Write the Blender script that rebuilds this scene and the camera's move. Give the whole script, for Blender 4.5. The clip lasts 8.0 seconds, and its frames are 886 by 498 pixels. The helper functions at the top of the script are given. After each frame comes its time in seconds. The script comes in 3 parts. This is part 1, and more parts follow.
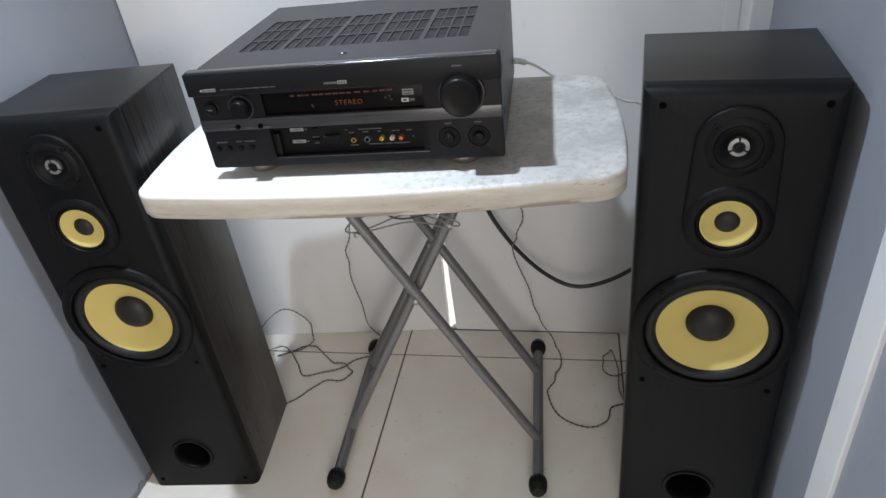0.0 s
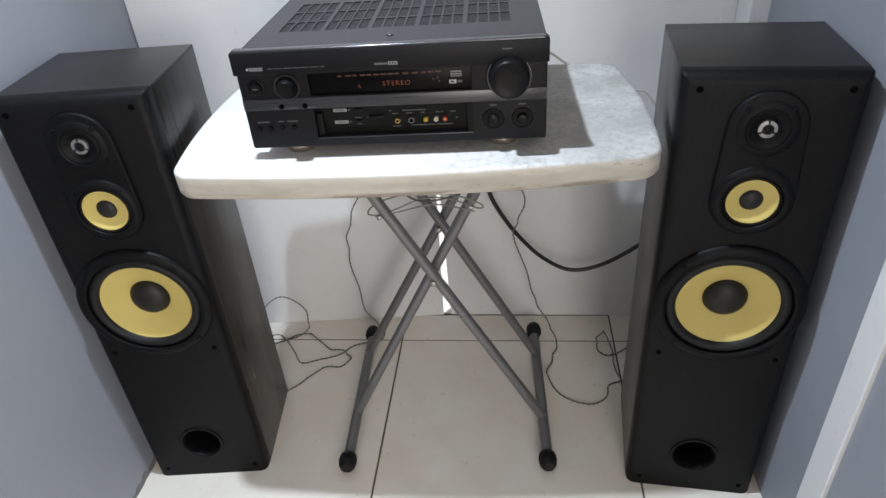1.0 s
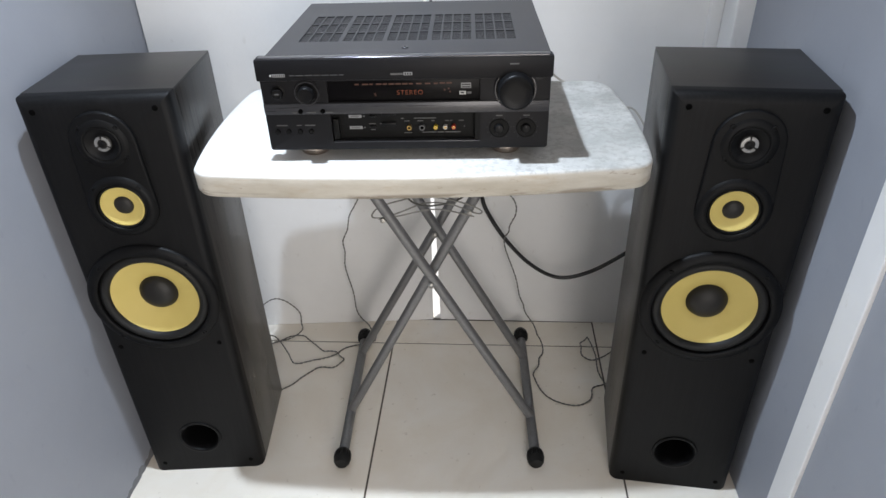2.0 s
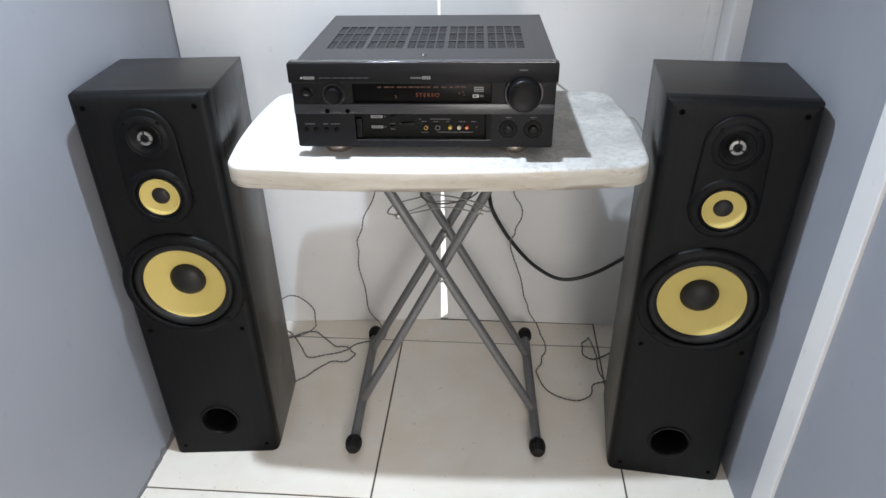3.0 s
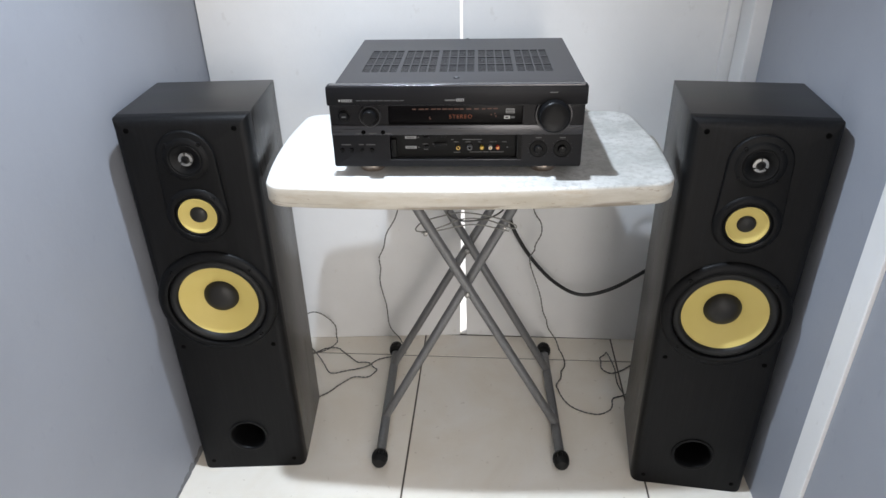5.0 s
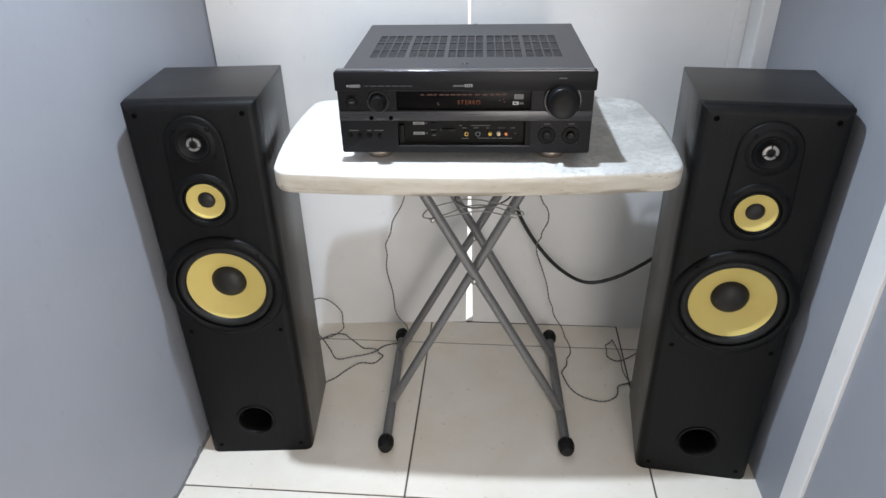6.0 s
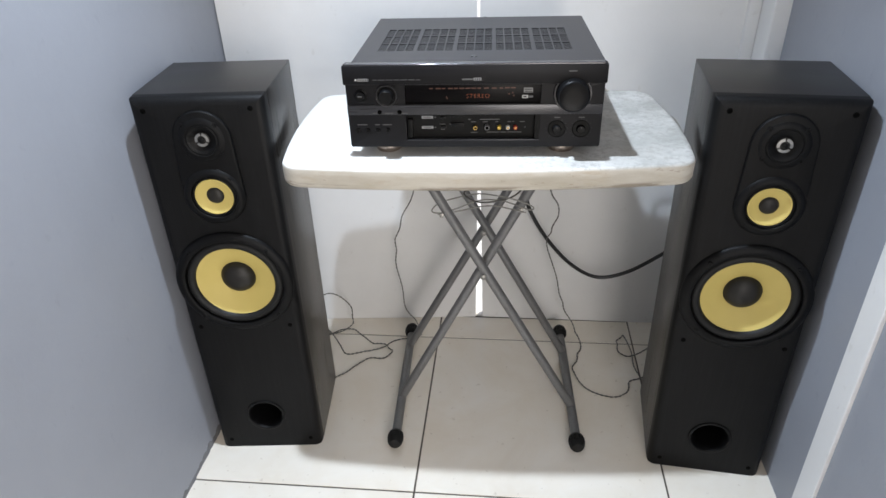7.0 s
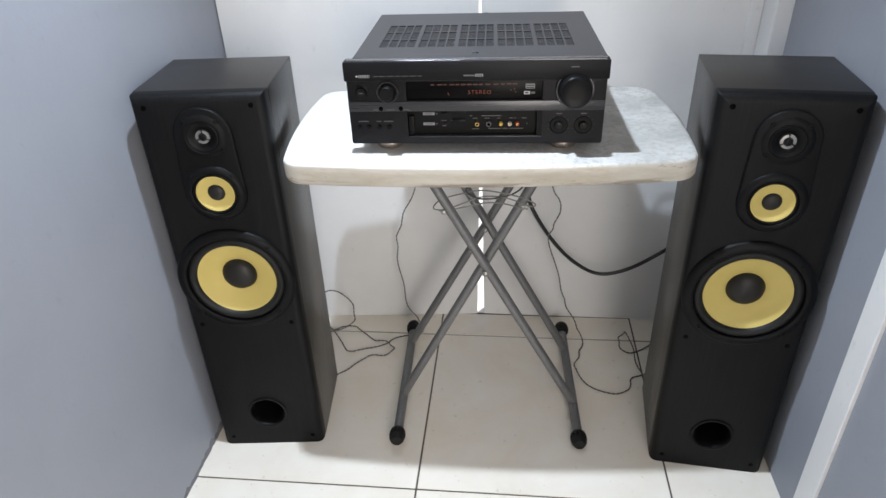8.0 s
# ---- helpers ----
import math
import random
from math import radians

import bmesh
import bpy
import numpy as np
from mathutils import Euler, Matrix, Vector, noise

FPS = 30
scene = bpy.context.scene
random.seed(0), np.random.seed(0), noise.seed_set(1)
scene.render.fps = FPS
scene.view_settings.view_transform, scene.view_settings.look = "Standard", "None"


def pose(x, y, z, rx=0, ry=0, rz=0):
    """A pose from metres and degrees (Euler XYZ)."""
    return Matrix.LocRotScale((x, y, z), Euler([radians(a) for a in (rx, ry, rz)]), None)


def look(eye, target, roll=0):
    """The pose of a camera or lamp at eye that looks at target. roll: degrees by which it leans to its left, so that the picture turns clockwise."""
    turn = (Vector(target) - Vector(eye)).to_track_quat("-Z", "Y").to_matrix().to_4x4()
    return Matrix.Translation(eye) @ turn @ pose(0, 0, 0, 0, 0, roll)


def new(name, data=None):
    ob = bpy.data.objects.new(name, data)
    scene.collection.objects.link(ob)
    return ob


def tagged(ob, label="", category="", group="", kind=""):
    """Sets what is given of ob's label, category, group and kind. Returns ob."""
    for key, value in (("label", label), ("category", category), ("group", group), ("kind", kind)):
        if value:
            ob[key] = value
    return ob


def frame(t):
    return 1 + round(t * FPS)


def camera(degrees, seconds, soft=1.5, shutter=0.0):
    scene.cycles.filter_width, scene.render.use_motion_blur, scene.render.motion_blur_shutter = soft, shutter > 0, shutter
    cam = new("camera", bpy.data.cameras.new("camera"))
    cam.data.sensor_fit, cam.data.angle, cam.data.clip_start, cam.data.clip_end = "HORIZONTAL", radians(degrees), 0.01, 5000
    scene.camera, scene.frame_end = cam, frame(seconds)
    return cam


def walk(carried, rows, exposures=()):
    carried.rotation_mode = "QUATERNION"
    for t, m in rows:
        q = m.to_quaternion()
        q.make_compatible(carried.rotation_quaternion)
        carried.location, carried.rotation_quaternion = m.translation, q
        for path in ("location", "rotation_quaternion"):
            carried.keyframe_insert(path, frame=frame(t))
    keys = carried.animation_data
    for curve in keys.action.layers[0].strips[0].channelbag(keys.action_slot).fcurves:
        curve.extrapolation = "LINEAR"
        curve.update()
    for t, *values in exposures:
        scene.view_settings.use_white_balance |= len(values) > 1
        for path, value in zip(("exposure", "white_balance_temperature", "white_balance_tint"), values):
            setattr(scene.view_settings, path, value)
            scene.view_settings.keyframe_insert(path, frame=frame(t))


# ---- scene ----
cam = camera(67.98, 8.0)
EXPOSURES = [(0, -0.43), (0.5, -0.41), (1.5, -0.30), (3, -0.20), (8, -0.18)]
PATH = [
    (0, (0.0508, 0.0654, 1.1712), (-0.3326, 1.7014, 0.0865), -7.40),
    (0.5, (-0.0192, 0.0429, 1.1791), (-0.2967, 1.6848, 0.0713), -5.24),
    (1, (-0.0896, 0.0103, 1.1779), (-0.2974, 1.6608, 0.0676), -4.52),
    (1.5, (-0.1236, -0.0165, 1.1874), (-0.2617, 1.6502, 0.0907), -2.23),
    (3, (-0.1389, -0.1588, 1.2025), (-0.2816, 1.5510, 0.1748), -0.98),
    (3.5, (-0.1526, -0.1867, 1.2111), (-0.3111, 1.5411, 0.2163), -0.60),
    (4, (-0.1703, -0.1905, 1.2210), (-0.3183, 1.5509, 0.2486), -1.02),
    (5.5, (-0.1966, -0.1940, 1.2178), (-0.3415, 1.5340, 0.2212), -1.34),
    (6, (-0.1976, -0.1948, 1.2167), (-0.3551, 1.5220, 0.2029), -1.23),
    (6.5, (-0.1998, -0.1940, 1.2140), (-0.3759, 1.5167, 0.1930), -1.58),
    (7, (-0.1960, -0.1881, 1.2133), (-0.3844, 1.5178, 0.1864), -1.88),
    (7.5, (-0.1940, -0.1839, 1.2122), (-0.3883, 1.5185, 0.1806), -2.08),
    (8, (-0.1970, -0.1850, 1.2120), (-0.3892, 1.5153, 0.1765), -2.05),
]
walk(cam, [(t, look(eye, target, roll)) for t, eye, target, roll in PATH], EXPOSURES)


# ---- world and light ----
world = bpy.data.worlds.new("world")
scene.world = world
world.use_nodes = True
wn = world.node_tree.nodes
sky = wn.new("ShaderNodeTexSky")
sky.sky_type, sky.sun_disc = "NISHITA", False
sky.sun_elevation, sky.sun_rotation = radians(81), radians(37)
wn["Background"].inputs["Strength"].default_value = 0.12
world.node_tree.links.new(sky.outputs["Color"], wn["Background"].inputs["Color"])

sun = new("sun", bpy.data.lights.new("sun", "SUN"))
sun.data.energy, sun.data.angle, sun.data.color = 5.0, radians(0.5), (1.0, 0.95, 0.88)
sun.matrix_world = look((0, 0, 10), (-0.6, -0.8, 3.5))

# overhead lamp out of view, placed to fit the shadows it casts
LAMP = (-0.448, 0.803, 1.90)
lamp = new("ceiling_lamp_light", bpy.data.lights.new("ceiling_lamp_light", "SPOT"))
lamp.data.spot_size, lamp.data.spot_blend, lamp.data.shadow_soft_size = radians(106), 1.0, 0.022
lamp.data.energy, lamp.data.color = 138.0, (0.745, 0.855, 1.0)
lamp.matrix_world = look(LAMP, (-0.27, 0.63, 0))

# unseen soft fill added behind the camera; its doorway is made up
fill_light = new("fill_light", bpy.data.lights.new("fill_light", "AREA"))
fill_light.data.shape, fill_light.data.size, fill_light.data.size_y = "RECTANGLE", 1.14, 1.85
fill_light.data.energy, fill_light.data.color = 59.0, (1.0, 0.935, 0.872)
fill_light.matrix_world = look((0.62, -1.69, 1.08), (0.20, 1.2, 0.95))


# ---- materials ----
class Nodes:
    """A principled material with a few shortcuts for procedural textures in object space."""

    def __init__(self, name, rough=0.5, metal=0.0, spec=0.5):
        self.mat = bpy.data.materials.new(name)
        self.mat.use_nodes = True
        self.tree = self.mat.node_tree
        self.bsdf = self.tree.nodes["Principled BSDF"]
        self.set("Roughness", rough), self.set("Metallic", metal), self.set("Specular IOR Level", spec)
        self.co = self.tree.nodes.new("ShaderNodeTexCoord").outputs["Object"]

    def set(self, key, value):
        self.bsdf.inputs[key].default_value = value

    def join(self, a, b):
        self.tree.links.new(a, b)

    def noise(self, scale, detail=4.0, stretch=(1, 1, 1), rough=0.55, distort=0.0):
        m = self.tree.nodes.new("ShaderNodeMapping")
        m.inputs["Scale"].default_value = stretch
        self.join(self.co, m.inputs["Vector"])
        n = self.tree.nodes.new("ShaderNodeTexNoise")
        n.inputs["Scale"].default_value, n.inputs["Detail"].default_value = scale, detail
        n.inputs["Roughness"].default_value, n.inputs["Distortion"].default_value = rough, distort
        self.join(m.outputs[0], n.inputs["Vector"])
        return n.outputs["Fac"]

    def ramp(self, fac, stops):
        r = self.tree.nodes.new("ShaderNodeValToRGB")
        while len(r.color_ramp.elements) < len(stops):
            r.color_ramp.elements.new(0.5)
        for e, (p, c) in zip(r.color_ramp.elements, stops):
            e.position = p
            e.color = (*c, 1) if isinstance(c, tuple) else (c, c, c, 1)
        self.join(fac, r.inputs[0])
        return r.outputs[0]

    def mix(self, fac, a, b, kind="MIX"):
        m = self.tree.nodes.new("ShaderNodeMix")
        m.data_type, m.blend_type = "RGBA", kind
        for slot, v in ((0, fac), (6, a), (7, b)):
            if isinstance(v, (int, float)):
                m.inputs[slot].default_value = v if slot == 0 else (v, v, v, 1)
            elif isinstance(v, tuple):
                m.inputs[slot].default_value = (*v, 1)
            else:
                self.join(v, m.inputs[slot])
        return m.outputs[2]

    def colour(self, c):
        if isinstance(c, tuple):
            self.set("Base Color", (*c, 1))
        else:
            self.join(c, self.bsdf.inputs["Base Color"])
        return self

    def rough(self, fac, lo, hi):
        m = self.tree.nodes.new("ShaderNodeMapRange")
        m.inputs["To Min"].default_value, m.inputs["To Max"].default_value = lo, hi
        self.join(fac, m.inputs["Value"])
        self.join(m.outputs[0], self.bsdf.inputs["Roughness"])
        return self

    def bump(self, fac, strength, dist=0.002):
        b = self.tree.nodes.new("ShaderNodeBump")
        b.inputs["Strength"].default_value, b.inputs["Distance"].default_value = strength, dist
        self.join(fac, b.inputs["Height"])
        self.join(b.outputs[0], self.bsdf.inputs["Normal"])
        return self


def paint(name, base, dirt, rough=0.55):
    n = Nodes(name, rough)
    big = n.ramp(n.noise(3.0, 7, (1, 1, 1), 0.62), [(0.38, 0.0), (0.62, 1.0)])
    c = n.mix(big, base, tuple(0.94 * v for v in base))
    specks = n.ramp(n.noise(38, 6, (1, 1, 0.6)), [(0.64, 0.0), (0.70, 1.0)])
    c = n.mix(n.mix(specks, 0.0, 0.25, "MIX"), c, dirt)
    n.colour(c)
    n.bump(n.mix(0.6, n.noise(60, 8, (1, 1, 1), 0.7), n.noise(17, 3, (1, 1, 0.7), 0.5, 0.5)), 0.40, 0.0026)
    return n.mat


def plain(name, base, rough=0.5, metal=0.0, spec=0.5, vary=0.12, scale=60, bump=0.05):
    n = Nodes(name, rough, metal, spec)
    f = n.noise(scale, 4)
    n.colour(n.mix(f, tuple(v * (1 - vary) for v in base), tuple(v * (1 + vary) for v in base)))
    if bump:
        n.bump(n.noise(scale * 6, 3), bump, 0.0004)
    return n.mat


def ash(name, along, k, rough=(0.32, 0.50), spec=0.24):
    """Black ash vinyl with fine grain along one axis."""
    n = Nodes(name, 0.5, 0, spec)
    st = [105, 105, 105]
    st["xyz".index(along)] = 2.0
    g = n.noise(2.2, 7, tuple(st), 0.62, 0.35)
    coarse = n.noise(0.45, 4, tuple(st), 0.5, 1.0)
    c = n.ramp(g, [(0.42, (0.0045, 0.0042, 0.0040)), (0.52, (0.0115, 0.0102, 0.0094)), (0.64, (0.046 * k, 0.039 * k, 0.034 * k))])
    c = n.mix(n.ramp(coarse, [(0.48, 0.0), (0.66, 0.22)]), c, (0.038 * k, 0.032 * k, 0.029 * k))
    n.colour(c).rough(g, *rough).bump(g, 0.10, 0.0005)
    return n.mat


def black_vinyl(name):
    """Matt black foil pressed with a faint upright wood grain."""
    n = Nodes(name, 0.52, 0, 0.18)
    g = n.noise(2.0, 7, (90, 90, 3.0), 0.65, 0.3)
    patch = n.noise(7, 5, (1, 1, 0.5), 0.6)
    c = n.ramp(g, [(0.40, (0.0018, 0.0018, 0.0020)), (0.52, (0.0034, 0.0034, 0.0038)), (0.66, (0.0060, 0.0059, 0.0062))])
    c = n.mix(n.ramp(patch, [(0.45, 0.0), (0.70, 0.35)]), c, (0.0060, 0.0059, 0.0062))
    n.colour(c).rough(g, 0.46, 0.60).bump(g, 0.16, 0.0005)
    return n.mat


def tile_mat():
    n = Nodes("glazed_tile", 0.18, 0, 0.5)
    info = n.tree.nodes.new("ShaderNodeObjectInfo").outputs["Random"]
    cloud = n.noise(5.0, 6, (1, 1, 1), 0.6, 0.6)
    c = n.ramp(cloud, [(0.34, (0.78, 0.715, 0.615)), (0.50, (0.815, 0.762, 0.675)), (0.66, (0.84, 0.80, 0.73))])
    c = n.mix(n.ramp(info, [(0.0, 0.0), (1.0, 0.12)]), c, (0.60, 0.54, 0.45))
    spots = n.ramp(n.noise(55, 5), [(0.66, 0.0), (0.72, 0.4)])
    c = n.mix(spots, c, (0.42, 0.35, 0.27))
    n.colour(c).rough(n.noise(9, 5), 0.05, 0.15)
    return n.mat


def table_mat():
    """White paint over a board: smeared and scratched on top, rubbed to beige along the edge."""
    n = Nodes("worn_white_paint", 0.45)
    sep = n.tree.nodes.new("ShaderNodeSeparateXYZ")
    n.join(n.co, sep.inputs[0])
    worn = n.tree.nodes.new("ShaderNodeMapRange")
    worn.inputs["From Min"].default_value, worn.inputs["From Max"].default_value = -0.12, 0.20
    worn.inputs["To Min"].default_value = 0.12
    n.join(sep.outputs["X"], worn.inputs["Value"])
    smear = n.noise(5.0, 9, (1.0, 1.6, 1), 0.68, 0.6)
    c = n.ramp(smear, [(0.36, (0.62, 0.60, 0.565)), (0.50, (0.66, 0.65, 0.625)), (0.64, (0.70, 0.69, 0.67))])
    blot = n.ramp(n.noise(17, 7, (1, 1.3, 1), 0.7), [(0.54, 0.0), (0.66, 0.30)])
    c = n.mix(n.mix(1.0, blot, worn.outputs[0], "MULTIPLY"), c, (0.42, 0.40, 0.37))
    # greyer towards the right end, in patches
    right_grey = n.tree.nodes.new("ShaderNodeMapRange")
    right_grey.inputs["From Min"].default_value, right_grey.inputs["From Max"].default_value = 0.10, 0.26
    n.join(sep.outputs["X"], right_grey.inputs["Value"])
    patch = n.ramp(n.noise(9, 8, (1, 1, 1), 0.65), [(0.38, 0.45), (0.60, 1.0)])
    c = n.mix(n.mix(1.0, right_grey.outputs[0], patch, "MULTIPLY"), c, (0.345, 0.345, 0.325))
    scratch = n.ramp(n.noise(6, 9, (1, 9, 1), 0.75, 0.3), [(0.58, 0.0), (0.64, 0.4)])
    c = n.mix(n.mix(1.0, scratch, worn.outputs[0], "MULTIPLY"), c, (0.48, 0.45, 0.42))
    grit = n.ramp(n.noise(85, 5, (1, 1, 1), 0.75), [(0.49, 0.0), (0.58, 0.55)])
    c = n.mix(n.mix(1.0, grit, worn.outputs[0], "MULTIPLY"), c, (0.29, 0.275, 0.255))
    crack = n.ramp(n.noise(26, 6, (1, 1.5, 1), 0.7, 1.4), [(0.635, 0.0), (0.665, 0.75)])
    c = n.mix(n.mix(1.0, crack, worn.outputs[0], "MULTIPLY"), c, (0.40, 0.385, 0.375))
    # edge
    e = n.ramp(n.noise(3.5, 7, (2, 2, 9), 0.65), [(0.35, (0.43, 0.395, 0.33)), (0.6, (0.545, 0.515, 0.455))])
    stain = n.ramp(n.noise(9, 9, (1, 1, 5), 0.72), [(0.55, 0.0), (0.66, 0.5)])
    e = n.mix(stain, e, (0.40, 0.31, 0.20))
    chip = n.ramp(n.noise(22, 6, (1, 1, 4), 0.7), [(0.63, 0.0), (0.66, 0.55)])
    e = n.mix(chip, e, (0.25, 0.18, 0.12))
    low = n.tree.nodes.new("ShaderNodeMapRange")
    low.inputs["From Min"].default_value, low.inputs["From Max"].default_value = 0.7285, 0.7245
    n.join(sep.outputs["Z"], low.inputs["Value"])
    scuff = n.ramp(n.noise(5, 8, (1, 1, 12), 0.7), [(0.50, 0.0), (0.56, 0.8)])
    e = n.mix(n.mix(1.0, low.outputs[0], scuff, "MULTIPLY"), e, (0.20, 0.165, 0.125))
    side = n.tree.nodes.new("ShaderNodeMapRange")
    side.inputs["From Min"].default_value, side.inputs["From Max"].default_value = 0.7555, 0.7515
    n.join(sep.outputs["Z"], side.inputs["Value"])
    c = n.mix(side.outputs[0], c, e)
    n.colour(c).rough(smear, 0.34, 0.6).bump(n.noise(120, 6, (1, 1, 1), 0.75), 0.4, 0.0010)
    return n.mat


def cone_mat():
    n = Nodes("woven_yellow_cone", 0.58, 0.0, 0.3)
    f = n.noise(14, 5)
    c = n.mix(f, (0.54, 0.425, 0.125), (0.61, 0.49, 0.165))
    n.colour(c)
    w = n.tree.nodes.new("ShaderNodeTexChecker")
    w.inputs["Scale"].default_value = 620
    n.join(n.co, w.inputs["Vector"])
    n.bump(w.outputs["Fac"], 0.12, 0.0003)
    return n.mat


def steel_mat():
    n = Nodes("grey_hammered_paint", 0.42, 0.35)
    f = n.noise(160, 3)
    c = n.mix(f, (0.13, 0.13, 0.135), (0.21, 0.21, 0.21))
    rust = n.ramp(n.noise(16, 6), [(0.70, 0.0), (0.76, 0.7)])
    n.colour(n.mix(rust, c, (0.16, 0.07, 0.03))).bump(f, 0.3, 0.0006)
    return n.mat


def brushed(name, lo, hi, rough=0.4, metal=0.6, spec=0.5):
    n = Nodes(name, rough, metal)
    g = n.noise(3, 6, (3, 120, 120), 0.6)
    n.set("Specular IOR Level", spec)
    n.colour(n.mix(g, lo, hi)).rough(g, rough - 0.06, rough + 0.08).bump(g, 0.08, 0.0002)
    return n.mat


def glow(name, colour, strength):
    n = Nodes(name, 0.5)
    n.colour((0.02, 0.01, 0.005))
    n.set("Emission Color", (*colour, 1)), n.set("Emission Strength", strength)
    return n.mat


WALL = paint("blue_grey_wall_paint", (0.290, 0.306, 0.345), (0.220, 0.232, 0.258))
WHITE = paint("white_door_paint", (0.78, 0.78, 0.78), (0.55, 0.53, 0.50), 0.42)
CEIL = paint("white_ceiling_paint", (0.80, 0.80, 0.79), (0.6, 0.6, 0.58), 0.8)
TILE, GROUT = tile_mat(), plain("dark_grout", (0.10, 0.085, 0.07), 0.9, vary=0.4, scale=40, bump=0.3)
CONCRETE = plain("pale_concrete", (0.70, 0.69, 0.67), 0.85, vary=0.15, scale=12, bump=0.3)
MORTAR = plain("grey_mortar", (0.15, 0.15, 0.155), 0.9, vary=0.35, scale=90, bump=0.5)
TABLE = table_mat()
ASH_Z, ASH_X = ash("black_ash_vertical", "z", 0.72, (0.22, 0.36), 0.36), ash("black_ash_across", "x", 0.42, (0.34, 0.46), 0.7)
BAFFLE = black_vinyl("matt_black_foil")
PLASTIC = plain("black_moulded_plastic", (0.0030, 0.0030, 0.0033), 0.50, spec=0.15, vary=0.2, scale=50, bump=0.15)
RUBBER = plain("black_rubber", (0.007, 0.007, 0.007), 0.55, spec=0.3, vary=0.2, scale=60, bump=0.1)
CAP = plain("black_dust_cap", (0.012, 0.011, 0.010), 0.48, spec=0.35, vary=0.25, scale=40, bump=0.05)
CONE = cone_mat()
HOLE = plain("dark_hollow", (0.002, 0.002, 0.002), 0.95, spec=0.03, bump=0)
SILVER = plain("pale_silver", (0.28, 0.28, 0.278), 0.35, 0.5, bump=0)
FOOT_METAL = plain("dull_bronze", (0.30, 0.25, 0.21), 0.35, 0.8, bump=0)
STEEL = steel_mat()
BOLT = plain("zinc_bolt", (0.34, 0.33, 0.31), 0.42, 0.9, bump=0)
PANEL = brushed("dark_titanium_panel", (0.0085, 0.0084, 0.0095), (0.0120, 0.0118, 0.0132), 0.42, 0.12, 0.14)
LIP = brushed("grey_satin_lip", (0.085, 0.085, 0.092), (0.11, 0.11, 0.117), 0.20, 0.7)
BAND = brushed("dark_satin_band", (0.045, 0.045, 0.049), (0.062, 0.062, 0.066), 0.28, 0.6)
COVER = plain("dark_grey_powder_coat", (0.026, 0.026, 0.029), 0.40, 0.15, 0.42, vary=0.10, scale=30, bump=0.18)
KNOB = plain("black_satin_knob", (0.0055, 0.0055, 0.0060), 0.38, spec=0.13, vary=0.1, bump=0.04)
GLASS = plain("black_display_window", (0.003, 0.0026, 0.003), 0.30, spec=0.08, vary=0.05, bump=0)
BAY = plain("black_bay", (0.005, 0.005, 0.005), 0.5, spec=0.12, bump=0)
LIT = glow("lit_diffuser", (0.9, 0.96, 1.0), 12.0)
AMBER = glow("amber_display", (1.0, 0.22, 0.06), 0.30)
AMBER_DIM = glow("amber_display_dim", (1.0, 0.22, 0.08), 0.05)
PRINT = plain("grey_print", (0.22, 0.22, 0.22), 0.5, bump=0, vary=0.05)
PRINT_DIM = plain("dim_grey_print", (0.085, 0.085, 0.085), 0.5, bump=0, vary=0.05)
PRINT_FAINT = plain("faint_grey_print", (0.055, 0.055, 0.056), 0.5, bump=0, vary=0.05)
PRINT_WHITE = plain("white_print", (0.42, 0.42, 0.41), 0.5, bump=0, vary=0.05)
GOLD = plain("gold_plating", (0.60, 0.40, 0.14), 0.34, 0.95, bump=0)
YELLOW = plain("yellow_plastic", (0.46, 0.32, 0.03), 0.4, bump=0)
RED = plain("red_plastic", (0.36, 0.04, 0.02), 0.4, bump=0)
IVORY = plain("ivory_plastic", (0.50, 0.48, 0.44), 0.4, bump=0)
WIRE = plain("grey_speaker_wire", (0.22, 0.215, 0.20), 0.45, vary=0.5, scale=90, bump=0)
WIRE_DARK = plain("dark_speaker_wire", (0.06, 0.058, 0.055), 0.45, vary=0.4, scale=90, bump=0)
BLACK_CABLE = plain("black_cable_sheath", (0.010, 0.010, 0.011), 0.35, vary=0.1, bump=0)


# ---- mesh helpers ----
def mesh_ob(name, bm, material, smooth=0.0):
    bmesh.ops.recalc_face_normals(bm, faces=bm.faces)
    me = bpy.data.meshes.new(name)
    bm.to_mesh(me)
    bm.free()
    me.materials.append(material)
    if smooth:
        for p in me.polygons:
            p.use_smooth = True
        me.set_sharp_from_angle(angle=radians(smooth))
    return new(name, me)


def part(name, bm, material, parent, label="", smooth=35):
    ob = mesh_ob(name, bm, material, smooth)
    ob.parent = parent
    if label:
        ob["label"] = label
    return ob


def empty(name, m, label, category, group=""):
    ob = new(name)
    ob.matrix_world = m
    return tagged(ob, label, category, group)


def box(x0, x1, y0, y1, z0, z1, bevel=0.0, segs=2, bm=None):
    bm = bm or bmesh.new()
    made = bmesh.ops.create_cube(bm, size=1.0)["verts"]
    for v in made:
        v.co = Vector(((x0 + x1) / 2 + v.co.x * (x1 - x0), (y0 + y1) / 2 + v.co.y * (y1 - y0), (z0 + z1) / 2 + v.co.z * (z1 - z0)))
    if bevel:
        edges = list({e for v in made for e in v.link_edges})
        bmesh.ops.bevel(bm, geom=edges, offset=bevel, segments=segs, profile=0.5, affect="EDGES")
    return bm


